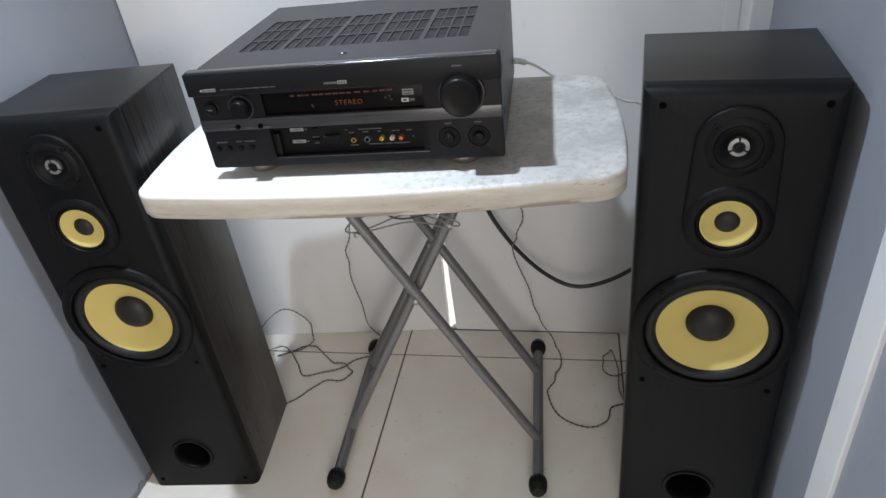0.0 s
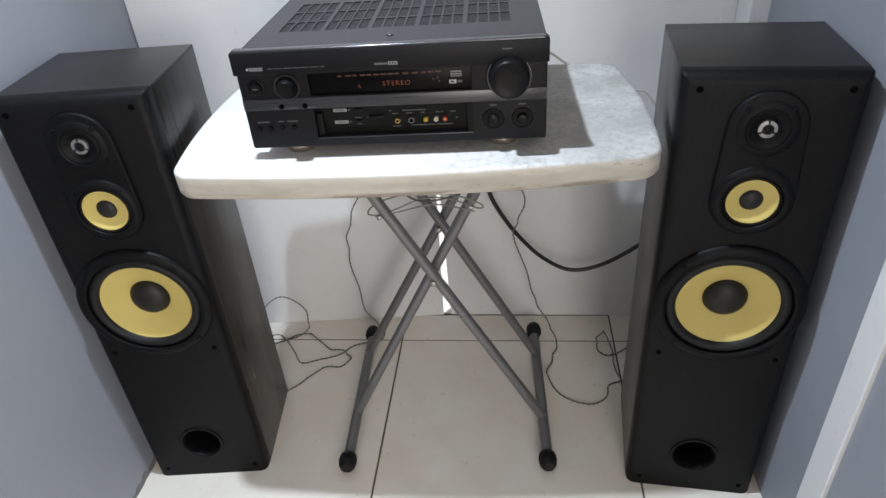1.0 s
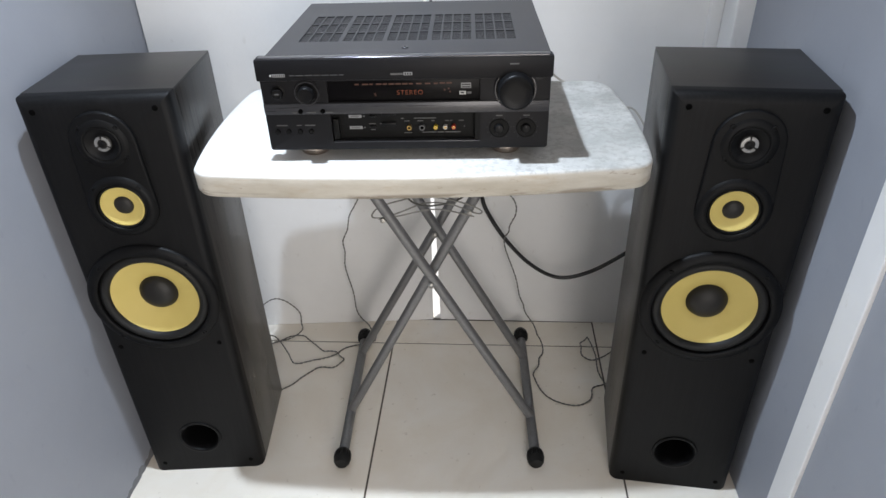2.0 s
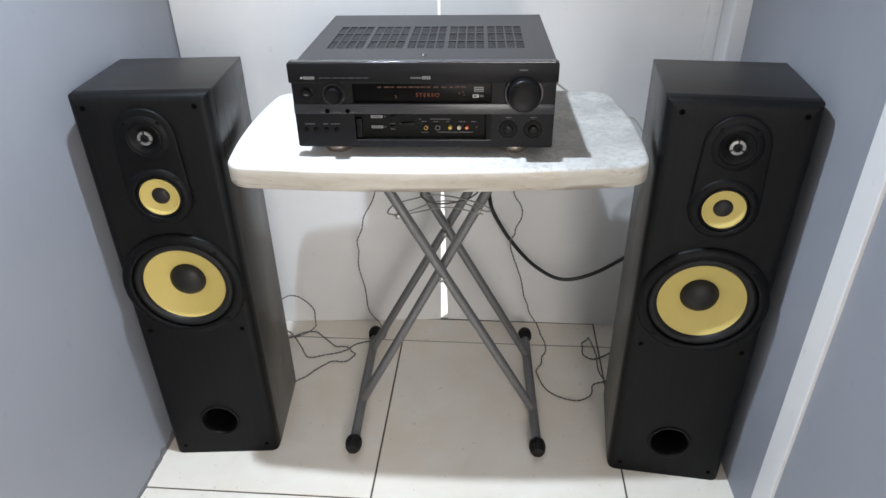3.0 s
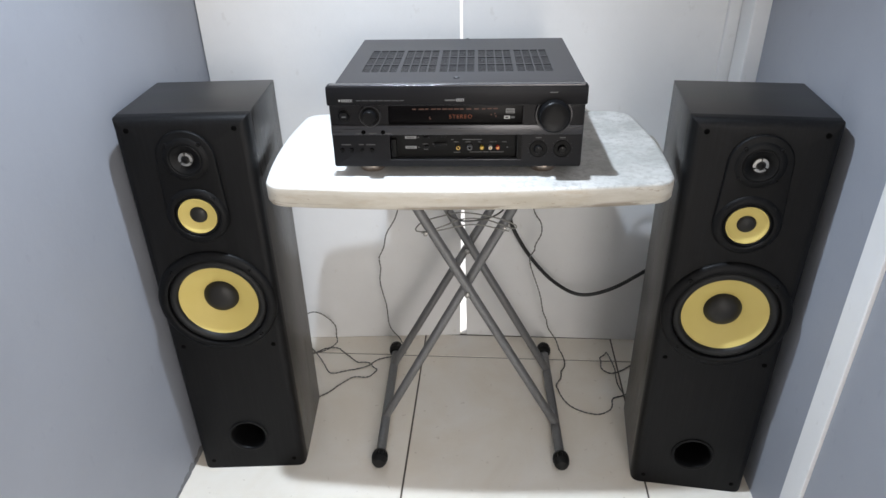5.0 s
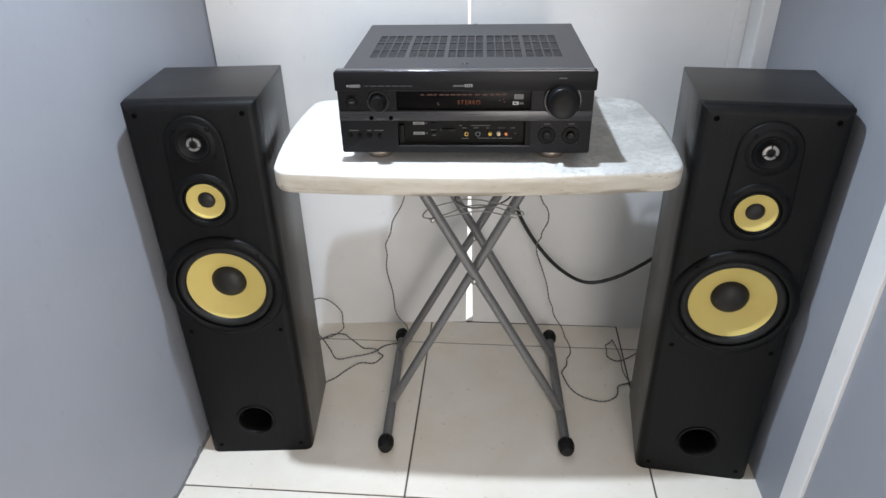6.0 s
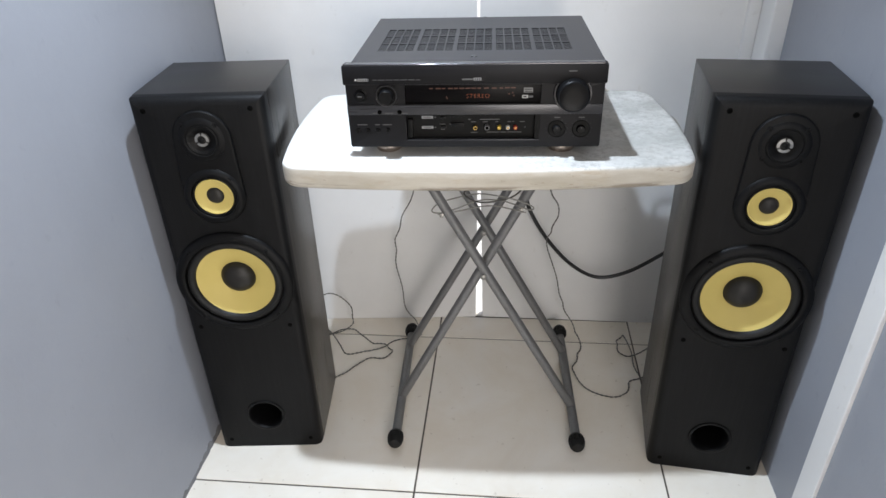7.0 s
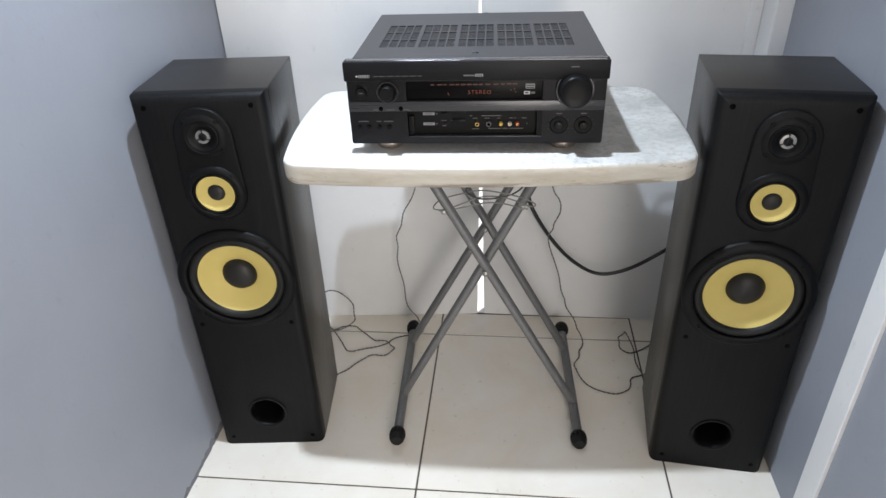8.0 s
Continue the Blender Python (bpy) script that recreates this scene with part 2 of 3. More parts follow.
def loft(bm, loops, closed_ends=(False, False)):
    """Bridges loops of equal length with quads."""
    rows = [[bm.verts.new(p) for p in loop] for loop in loops]
    n = len(rows[0])
    for a, b in zip(rows, rows[1:]):
        for i in range(n):
            bm.faces.new((a[i], a[(i + 1) % n], b[(i + 1) % n], b[i]))
    if closed_ends[0]:
        bm.faces.new(rows[0])
    if closed_ends[1]:
        bm.faces.new(rows[-1])
    return rows


def lathe(profile, x=0.0, z=0.0, segs=40, axis="y", y=0.0, caps=(False, False), bm=None):
    """A turned shape: profile of (radius, place along the axis). Axis y points into a front panel."""
    bm = bm or bmesh.new()
    loops = []
    for r, d in profile:
        ring = []
        for i in range(segs):
            a = 2 * math.pi * i / segs
            if axis == "y":
                ring.append((x + r * math.cos(a), y + d, z + r * math.sin(a)))
            else:
                ring.append((x + r * math.cos(a), y + r * math.sin(a), z + d))
        loops.append(ring)
    loft(bm, loops, caps)
    return bm


def round_rect(w, h, r, cx, cz, inset=0.0, segs=4):
    """Outline in x and z, anticlockwise seen from the front."""
    hw, hh, r = w / 2 - inset, h / 2 - inset, max(r - inset, 0.0015)
    pts = []
    for sx, sz, a0 in ((1, -1, -90), (1, 1, 0), (-1, 1, 90), (-1, -1, 180)):
        for k in range(segs + 1):
            a = radians(a0 + 90 * k / segs)
            pts.append((cx + sx * (hw - r) + r * math.cos(a), cz + sz * (hh - r) + r * math.sin(a)))
    return pts


def circle(cx, cz, r, segs=36):
    return [(cx + r * math.cos(2 * math.pi * i / segs), cz + r * math.sin(2 * math.pi * i / segs)) for i in range(segs)]


def capsule(cx, z0, r0, z1, r1, segs=20):
    """A tall plate outline: arc of r1 round the upper centre z1, arc of r0 round the lower centre z0."""
    pts = [(cx + r1 * math.cos(math.pi * k / segs), z1 + r1 * math.sin(math.pi * k / segs)) for k in range(segs + 1)]
    pts += [(cx - r0 * math.cos(math.pi * k / segs), z0 - r0 * math.sin(math.pi * k / segs)) for k in range(segs + 1)]
    return pts


def slab(outline, holes, depth, rim, front=0.0, steps=3):
    """A panel with its front at y = front, a rounded rim, and holes that go through it. outline(inset) gives the edge."""
    bm = bmesh.new()
    loops = []
    for k in range(steps + 1):
        a = math.pi / 2 * k / steps
        loops.append([(x, front + rim * (1 - math.cos(a)), z) for x, z in outline(rim * (1 - math.sin(a)))])
    loops.append([(x, front + depth, z) for x, z in outline(0.0)])
    rows = loft(bm, loops)
    edges = [bm.edges.get((rows[0][i], rows[0][(i + 1) % len(rows[0])])) for i in range(len(rows[0]))]
    for hole in holes:
        inner = loft(bm, [[(x, front, z) for x, z in hole], [(x, front + depth, z) for x, z in hole]])
        edges += [bm.edges.get((inner[0][i], inner[0][(i + 1) % len(hole)])) for i in range(len(hole))]
    bmesh.ops.triangle_fill(bm, use_beauty=True, use_dissolve=False, edges=edges)
    return bm


def smooth_path(points, per=10):
    """Points along a smooth curve through the given ones."""
    p = [Vector(q) for q in points]
    p = [2 * p[0] - p[1]] + p + [2 * p[-1] - p[-2]]
    out = []
    for i in range(1, len(p) - 2):
        for k in range(per):
            t = k / per
            a, b, c, d = p[i - 1], p[i], p[i + 1], p[i + 2]
            out.append(0.5 * (2 * b + (c - a) * t + (2 * a - 5 * b + 4 * c - d) * t * t + (3 * b - a - 3 * c + d) * t ** 3))
    return out + [p[-2]]


def sweep(points, radius, segs=8, twist=0.0, offset=0.0, phase=0.0, bm=None):
    """A tube along points; with twist, its centre winds round the path."""
    bm = bm or bmesh.new()
    loops, length, side = [], 0.0, None
    for i, p in enumerate(points):
        d = (points[min(i + 1, len(points) - 1)] - points[max(i - 1, 0)]).normalized()
        if side is None:
            side = d.orthogonal().normalized()
        side = (side - d * side.dot(d)).normalized()
        up = d.cross(side)
        if i:
            length += (p - points[i - 1]).length
        a = phase + twist * length
        c = p + offset * (side * math.cos(a) + up * math.sin(a))
        loops.append([c + radius * (side * math.cos(2 * math.pi * k / segs) + up * math.sin(2 * math.pi * k / segs)) for k in range(segs)])
    loft(bm, loops, (True, True))
    return bm


def tube(a, b, radius, segs=16):
    return sweep([Vector(a), Vector(a).lerp(Vector(b), 0.5), Vector(b)], radius, segs)


# ---- the room ----
LEFT, RIGHT, BACK, NEAR, TOP = -0.895, 0.402, 1.43, -1.7, 2.3


def structure(name, bm, material, label, smooth=0):
    ob = mesh_ob(name, bm, material, smooth)
    return tagged(ob, label, kind="structure")


structure("wall_west", box(LEFT - 0.12, LEFT, NEAR, 1.402, -0.02, TOP), WALL, "smooth blue-grey painted side wall")
structure("wall_east", box(RIGHT, RIGHT + 0.12, -0.35, 1.347, -0.02, TOP), WALL, "blue-grey painted side wall behind a loudspeaker")
# unseen far wall, kept white to bounce light into the room
structure("wall_east_far", box(1.55, 1.67, NEAR, -0.23, -0.02, TOP), CEIL, "unseen white wall added to bounce light")
structure("wall_east_return", box(RIGHT + 0.12, 1.55, -0.35, -0.23, -0.02, TOP), WALL, "blue-grey painted wall return")
# unseen wall behind the camera, white for bounce, opened for the fill light
bm = box(LEFT - 0.12, 0.02, NEAR - 0.12, NEAR, -0.02, TOP)
box(1.22, 1.67, NEAR - 0.12, NEAR, -0.02, TOP, bm=bm)
box(0.02, 1.22, NEAR - 0.12, NEAR, 2.05, TOP, bm=bm)
structure("wall_south", bm, CEIL, "unseen white bounce wall with an opening for the fill light")
structure("ceiling", box(LEFT - 0.12, 1.67, NEAR - 0.12, 1.52, TOP, TOP + 0.1), CEIL, "plain white painted ceiling")
structure("wall_north_lintel", box(LEFT - 0.12, 0.55, 1.40, 1.52, 2.06, TOP), WHITE, "white painted lintel above a double door")

# white frame members
structure("trim_door_jamb", box(0.366, 0.43, 1.345, 1.50, 0, 2.06, 0.003), WHITE, "white painted door jamb")
structure("trim_door_stop", box(0.3372, 0.3662, 1.418, 1.50, 0, 2.06, 0.004, 3), WHITE, "rounded white door frame moulding", 40)
structure("trim_wall_batten", box(RIGHT - 0.007, RIGHT + 0.01, 0.699, 0.758, 0, TOP, 0.002), WHITE, "white painted upright trim strip on a wall")
structure("wall_west_end", box(LEFT - 0.12, LEFT - 0.006, 1.402, 1.52, -0.02, TOP), WHITE, "unseen white wall added to bounce light end by a door")


def door_leaf(name, a, b, low, shut, mid, label):
    """A plain door leaf between two points of the plan, just off the floor. Its ends are planed out of true: low, shut and mid shift the two ends at the foot, at table height and above."""
    a, b = Vector((*a, 0)), Vector((*b, 0))
    length = (b - a).length
    bm = bmesh.new()
    loft(bm, [[(s0, 0, z), (length + s1, 0, z), (length + s1, 0.032, z), (s0, 0.032, z)] for z, (s0, s1) in ((0.0008, low), (0.70, shut), (0.874, shut), (0.879, mid), (2.05, mid))], (True, True))
    ob = structure(name, bm, WHITE, label)
    ob.matrix_world = Matrix.Translation(a) @ Matrix.Rotation(math.atan2(b.y - a.y, b.x - a.x), 4, "Z")
    return ob


door_leaf("door_1", (LEFT + 0.003, 1.382), (-0.281, 1.430), (0, 0.0), (0, 0.010), (0, 0.006), "flat white painted leaf of a double door")
right_leaf = door_leaf("door_2", (-0.260, 1.432), (0.337, 1.428), (0.0, 0), (-0.0095, 0), (-0.008, 0), "flat white painted leaf of a double door, standing ajar")
bm = box(0, 0.007, -0.012, 0.0, 0.872, 0.884, 0.002)
part("catch", bm, PLASTIC, right_leaf, "small dark catch")

# ragged mortar bead along the foot of the side wall
rng = random.Random(11)
bm, loops = bmesh.new(), []
for k in range(190):
    y = -0.55 + k * 0.0101
    h, d = 0.006 + 0.011 * (1 + math.sin(0.37 * k) * math.sin(0.11 * k)) * rng.random() ** 2, 0.0025 + 0.003 * rng.random()
    loops.append([(LEFT - 0.002, y, -0.002), (LEFT + d, y, -0.002), (LEFT + 0.7 * d, y, 0.5 * h), (LEFT + 0.0008, y, h), (LEFT - 0.002, y, h)])
loft(bm, loops, (True, True))
structure("trim_wall_foot", bm, MORTAR, "ragged grey mortar bead at the foot of a wall", 60)

# yard behind the doors
structure("ground", box(-60, 60, 1.75, 60, -0.16, -0.06), CONCRETE, "pale concrete yard behind a double door")
structure("door_step", box(LEFT - 0.12, 0.55, 1.44, 1.75, -0.10, 0.0, 0.004), CONCRETE, "pale concrete door step")
structure("wall_yard", box(-9.0, 9.0, 9.0, 9.15, -0.1, 1.9), WHITE, "white yard wall in daylight")

# unseen pendant added round the overhead lamp, and lining of the made-up doorway
holder = empty("pendant_lamp", pose(LAMP[0], LAMP[1], TOP), "unseen small round white pendant, lit, added round the overhead lamp", "lamp")
hang = TOP - LAMP[2] - 0.104
part("ceiling_rose", lathe([(0.040, 0), (0.040, -0.012), (0.030, -0.022), (0.004, -0.024)], axis="z", segs=24, caps=(True, True)), CEIL, holder)
part("cord", lathe([(0.003, -0.022), (0.003, -hang - 0.002)], axis="z", segs=10, caps=(True, True)), PLASTIC, holder, "thin dark cord")
part("housing", lathe([(r, z - hang) for r, z in ((0.012, 0.012), (0.030, 0.0), (0.075, -0.030), (0.075, -0.05), (0.068, -0.09), (0.060, -0.094), (0.060, -0.085), (0.002, -0.085))],
                      axis="z", segs=32, caps=(True, True)), CEIL, holder)
part("diffuser", lathe([(r, z - hang) for r, z in ((0.059, -0.0858), (0.056, -0.090), (0.03, -0.0925), (0.0005, -0.093))], axis="z", segs=32), LIT, holder, "lit white diffuser")
# unseen lining of the opening made up for the fill light
bm = box(0.02, 0.05, NEAR - 0.12, NEAR + 0.01, 0, 2.05)
box(1.19, 1.22, NEAR - 0.12, NEAR + 0.01, 0, 2.05, bm=bm)
structure("trim_fill_opening", bm, WHITE, "unseen white lining of the fill light's opening")


# ---- double-cone loudspeakers ----
SPK_W, SPK_D, SPK_H, BAF = 0.240, 0.239, 0.863, 0.028
Z_TWEETER, Z_MID, Z_WOOFER, Z_PORT = 0.787, 0.674, 0.475, 0.102


def screw(name, x, z, r, parent, y=-0.0015, depth=0.004, label=""):
    """A small socket screw head with a recess."""
    bm = lathe([(r, depth), (r, 0.0005), (r * 0.85, 0), (r * 0.55, 0), (r * 0.5, 0.0014), (0.0002, 0.0014)], x, z, 14, y=y)
    return part(name, bm, PLASTIC, parent, label)


def loudspeaker(m, label):
    base = empty("loudspeaker", m, label, "loudspeaker", "pair of loudspeakers")
    w, d, h = SPK_W, SPK_D, SPK_H
    t, skin = 0.018, 0.003
    side = box(-w / 2, -w / 2 + t, BAF, d, 0, h - skin, 0.0008)
    part("side_panel", side, ASH_Z, base)
    part("side_panel", box(w / 2 - t, w / 2, BAF, d, 0, h - skin, 0.0008), ASH_Z, base)
    part("top_panel", box(-w / 2, w / 2, BAF, d, h - skin, h, 0.0012), ASH_X, base)
    part("bottom_panel", box(-w / 2 + t, w / 2 - t, BAF, d, 0, t), ASH_X, base)
    part("back_panel", box(-w / 2 + t, w / 2 - t, d - t, d - 0.002, t, h - skin), BAFFLE, base)
    baffle = part("baffle", slab(lambda i: [(x, z - i if z < 0.03 else z) for x, z in round_rect(w, h, 0.004, 0, h / 2, i)],
                                 [circle(0, Z_WOOFER, 0.100), capsule(0, Z_MID, 0.048, Z_TWEETER, 0.046), circle(0, Z_PORT, 0.040)],
                                 BAF, 0.016, steps=5), BAFFLE, base, "satin black front baffle")
    for x, z in ((-0.095, 0.841), (0.095, 0.841), (-0.095, 0.363), (0.095, 0.363), (-0.095, 0.024), (0.095, 0.024)):
        part("grille_socket", lathe([(0.0048, 0.001), (0.0048, -0.0005), (0.0042, -0.0008), (0.0003, -0.0008)], x, z, 16), HOLE, baffle)
    # head plate with tweeter and midrange unit
    plate = part("driver_plate", slab(lambda i: capsule(0, Z_MID, 0.0585 - i, Z_TWEETER, 0.0535 - i),
                                      [circle(0, Z_TWEETER, 0.028, 32), circle(0, Z_MID, 0.0405, 36)], 0.007, 0.0035, -0.0065), PLASTIC, base, "black moulded plate round two units")
    for x, z in ((-0.029, Z_TWEETER + 0.028), (0.029, Z_TWEETER + 0.028), (-0.030, Z_TWEETER - 0.025), (0.030, Z_TWEETER - 0.025), (-0.036, Z_MID + 0.035), (0.036, Z_MID + 0.035), (-0.036, Z_MID - 0.034), (0.036, Z_MID - 0.034)):
        screw("screw", x, z, 0.0042, plate, -0.0118 if z < 0.72 else -0.0092, 0.0065)
    part("boss", lathe([(0.0420, -0.0060), (0.0395, -0.0080), (0.0350, -0.0098), (0.0310, -0.0102), (0.0285, -0.0085)], 0, Z_TWEETER, 40), PLASTIC, plate)
    part("boss", lathe([(0.0570, -0.0060), (0.0545, -0.0092), (0.0500, -0.0118), (0.0455, -0.0126), (0.0425, -0.0115), (0.0410, -0.0080)], 0, Z_MID, 48), PLASTIC, plate)
    tweeter = part("tweeter", lathe([(0.0288, -0.0088), (0.0270, -0.0096), (0.0245, -0.0088), (0.0205, -0.0062), (0.0160, -0.0036), (0.0135, -0.0026)], 0, Z_TWEETER, 40), PLASTIC, base)
    part("dome", lathe([(0.0140, -0.002), (0.0125, -0.0032), (0.0095, -0.0048), (0.0050, -0.0058), (0.0002, -0.0062)], 0, Z_TWEETER, 32), CAP, tweeter)
    for k in range(3):
        a0 = radians(90 + 8 + 120 * k)
        a1 = radians(90 - 8 + 120 * (k + 1))
        bm, loops = bmesh.new(), []
        for j in range(11):
            a = a0 + (a1 - a0) * j / 10
            ring = [(0.0080, -0.0075), (0.0126, -0.0070), (0.0126, -0.0050), (0.0080, -0.0055)]
            loops.append([(r * math.cos(a), yy, Z_TWEETER + r * math.sin(a)) for r, yy in ring])
        loft(bm, loops, (True, True))
        part("diffuser_segment", bm, SILVER, tweeter, "pale silver diffuser segment")
    part("hub", lathe([(0.0052, -0.0045), (0.0050, -0.0076), (0.0035, -0.0084), (0.0002, -0.0086)], 0, Z_TWEETER, 20), PLASTIC, tweeter)
    mid = part("midrange_unit", lathe([(0.0410, -0.006), (0.0408, -0.0092), (0.0390, -0.0102), (0.0372, -0.0086), (0.0368, -0.004)], 0, Z_MID, 44), PLASTIC, base)
    part("cone", lathe([(0.0362, -0.0084), (0.0338, -0.0083), (0.0332, -0.0076), (0.0240, -0.0046), (0.0165, -0.0018), (0.0150, 0.002)], 0, Z_MID, 44), CONE, mid, "yellow woven cone")
    part("dust_cap", lathe([(0.0168, -0.0014), (0.0155, -0.0036), (0.0115, -0.0060), (0.0060, -0.0074), (0.0002, -0.0079)], 0, Z_MID, 32), CAP, mid)
    # woofer
    woofer = part("woofer", lathe([(0.1190, 0.0006), (0.1188, -0.0022), (0.1165, -0.0052), (0.1120, -0.0080), (0.1065, -0.0096), (0.1020, -0.0098), (0.0992, -0.0082), (0.0978, -0.0020), (0.0978, 0.012)], 0, Z_WOOFER, 72), PLASTIC, base)
    for k in range(4):
        a = radians(45 + 90 * k)
        screw("screw", 0.1085 * math.cos(a), Z_WOOFER + 0.1085 * math.sin(a), 0.0044, woofer, -0.0104, 0.006)
    part("surround", lathe([(0.0985, 0.0010), (0.0965, -0.0030), (0.0930, -0.0062), (0.0885, -0.0072), (0.0840, -0.0054), (0.0808, -0.0012), (0.0798, 0.0030)], 0, Z_WOOFER, 64), RUBBER, woofer)
    part("cone", lathe([(0.0812, 0.0010), (0.0785, 0.0026), (0.0640, 0.0100), (0.0500, 0.0165), (0.0360, 0.0225), (0.033, 0.0245)], 0, Z_WOOFER, 64), CONE, woofer, "yellow woven cone")
    part("dust_cap", lathe([(0.0358, 0.0225), (0.0332, 0.0172), (0.0270, 0.0112), (0.0180, 0.0070), (0.0085, 0.0050), (0.0002, 0.0046)], 0, Z_WOOFER, 40), CAP, woofer)
    # reflex port
    part("port", lathe([(0.0455, 0.0006), (0.0450, -0.0022), (0.0425, -0.0032), (0.0395, -0.0018), (0.0365, 0.004), (0.0345, 0.015), (0.0340, 0.12), (0.0002, 0.125)], 0, Z_PORT, 44), PLASTIC, base)
    part("terminal_cup", lathe([(0.032, 0.004), (0.032, 0), (0.026, -0.003), (0.0002, -0.003)], 0, 0.13, 24, y=d), PLASTIC, base)
    return base


loudspeaker(pose(-0.7443, 0.8862, 0, 0, 0, 5.5), "black ash floor-standing loudspeaker with yellow cones by the wall")
loudspeaker(pose(0.2599, 0.8824, 0, 0, 0, -5.5), "black ash floor-standing loudspeaker with yellow cones beside the table")


# ---- folding table ----
TAB_Z, TAB_T = 0.757, 0.040
table = empty("folding_table", pose(-0.236, 1.045, 0, 0, 0, 2.2), "small folding table with worn white top and grey steel legs", "table")


def table_outline(inset):
    """Rounded board with bowed sides, the front one most."""
    pts = []
    hw, y0, y1 = 0.357, -0.194, 0.204
    mid, half = (y0 + y1) / 2, (y1 - y0) / 2
    for sx, sy, r, a0 in ((1, -1, 0.030, -90), (1, 1, 0.032, 0), (-1, 1, 0.024, 90), (-1, -1, 0.028, 180)):
        cx, cy = sx * (hw - r), (y1 - r if sy > 0 else y0 + r)
        for k in range(9):
            a = radians(a0 + 90 * k / 8)
            pts.append((cx + r * math.cos(a), cy + r * math.sin(a)))
    n, full = len(pts), []
    for i in range(n):
        a, b = Vector(pts[i]), Vector(pts[(i + 1) % n])
        steps = max(1, int((b - a).length / 0.02))
        full += [a.lerp(b, k / steps) for k in range(steps)]
    out = []
    for p in full:
        bow_x = 0.016 * (1 - ((p.y - mid) / half) ** 2) * (p.x / hw)
        bow_y = (0.024 if p.y < mid else 0.020) * (1 - (p.x / hw) ** 2) * ((p.y - mid) / half)
        q = Vector((p.x + bow_x, p.y + bow_y))
        out.append(q * (1 - inset / q.length))
    return out


bm = bmesh.new()
rings = [(0.030, TAB_Z - 0.001), (0.012, TAB_Z), (0.0045, TAB_Z), (0.0013, TAB_Z - 0.0016), (0.0, TAB_Z - 0.005), (0.0005, TAB_Z - 0.034), (0.003, TAB_Z - 0.038), (0.008, TAB_Z - TAB_T)]
loft(bm, [[(p.x, p.y, z) for p in table_outline(i)] for i, z in rings], (True, True))
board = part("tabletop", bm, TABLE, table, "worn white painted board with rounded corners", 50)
board.rotation_euler[2], board.location.x = radians(0.6), -0.006

# frames: each has a floor bar and two legs that lean across
FRONT_Y, REAR_Y = 0.006, 0.212
for name, bar_x, tops, dy in (("leg_frame", -0.216, (0.143, 0.163), 0.011), ("leg_frame", 0.214, (-0.162, -0.160), -0.011)):
    frame_ob = part(name, tube((bar_x, -0.126, 0.016), (bar_x, 0.293, 0.016), 0.0115), STEEL, table)
    for y, top_x in ((FRONT_Y + dy, tops[0]), (REAR_Y + dy, tops[1])):
        part("leg", tube((bar_x, y, 0.018), (top_x, y, TAB_Z - TAB_T - 0.004), 0.0105), STEEL, frame_ob)
    part("cross_bar", tube((tops[0], FRONT_Y - 0.03, TAB_Z - TAB_T - 0.012), (tops[1], REAR_Y + 0.03, TAB_Z - TAB_T - 0.012), 0.0115), STEEL, frame_ob)
    for y, sgn in ((-0.126, -1), (0.293, 1)):
        bm = bmesh.new()
        prof = [(0.0135, -0.020), (0.0170, -0.016), (0.0182, -0.011), (0.0190, -0.010), (0.0194, 0.002), (0.0186, 0.003), (0.0174, 0.011), (0.0130, 0.018), (0.0005, 0.021)]
        x = bar_x
        loops = []
        for r, dd in prof:
            ring = []
            for k in range(42):
                a = 2 * math.pi * k / 42
                rr = r * (0.80 if k % 3 == 0 and -0.011 < dd < 0.0025 else 1.0)
                ring.append((x + rr * math.cos(a), y + sgn * dd, 0.0185 + rr * math.sin(a)))
            loops.append(ring)
        loft(bm, loops, (True, True))
        part("foot", bm, RUBBER, frame_ob, "ribbed black rubber foot")
for y, z in ((FRONT_Y - 0.022, 0.411), (REAR_Y - 0.022, 0.405)):
    part("bolt", lathe([(0.0065, 0.003), (0.0065, -0.002), (0.004, -0.004), (0.0003, -0.0045)], -0.007, z, 14, y=y), BOLT, table, "zinc bolt")
for x, z in ((0.072, 0.565), (-0.095, 0.565)):
    part("bolt", lathe([(0.005, 0.003), (0.005, -0.0015), (0.0003, -0.003)], x, z, 12, y=FRONT_Y - (0.022 if x < 0 else 0.0)), BOLT, table, "rusty bolt")


# ---- receiver ----
REC_D, FOOT = 0.3555, 0.0188
receiver = empty("audio_receiver", pose(-0.255, 0.886, TAB_Z, 0, 0, 1.6), "dark grey audio receiver with amber display on the table", "receiver")
B = FOOT  # underside of the case


def px(mm):
    return (mm - 217.5) / 1000


def pz(mm):
    return B + 0.962 * mm / 1000


# face plate with openings for display and jack bay
def rect(x0, x1, z0, z1):
    return [(px(x0), pz(z0)), (px(x1), pz(z0)), (px(x1), pz(z1)), (px(x0), pz(z1))]


face = part("face_panel", slab(lambda i: round_rect(0.433, 0.1134, 0.003, 0, B + 0.0567, i), [rect(101.5, 330, 79.5, 113), rect(101.5, 330.5, 13, 59.5)], 0.014, 0.0015, 0.003), PANEL, receiver, "dark titanium front panel", 30)
part("upper_band", box(-0.2185, 0.2185, -0.005, 0.016, pz(116.5), pz(150), 0.0022), PANEL, receiver, "overhanging upper front band")
part("satin_band", box(px(1.2), px(433.8), 0.0012, 0.006, pz(60.6), pz(78.4), 0.001), BAND, receiver, "lighter satin grey band")
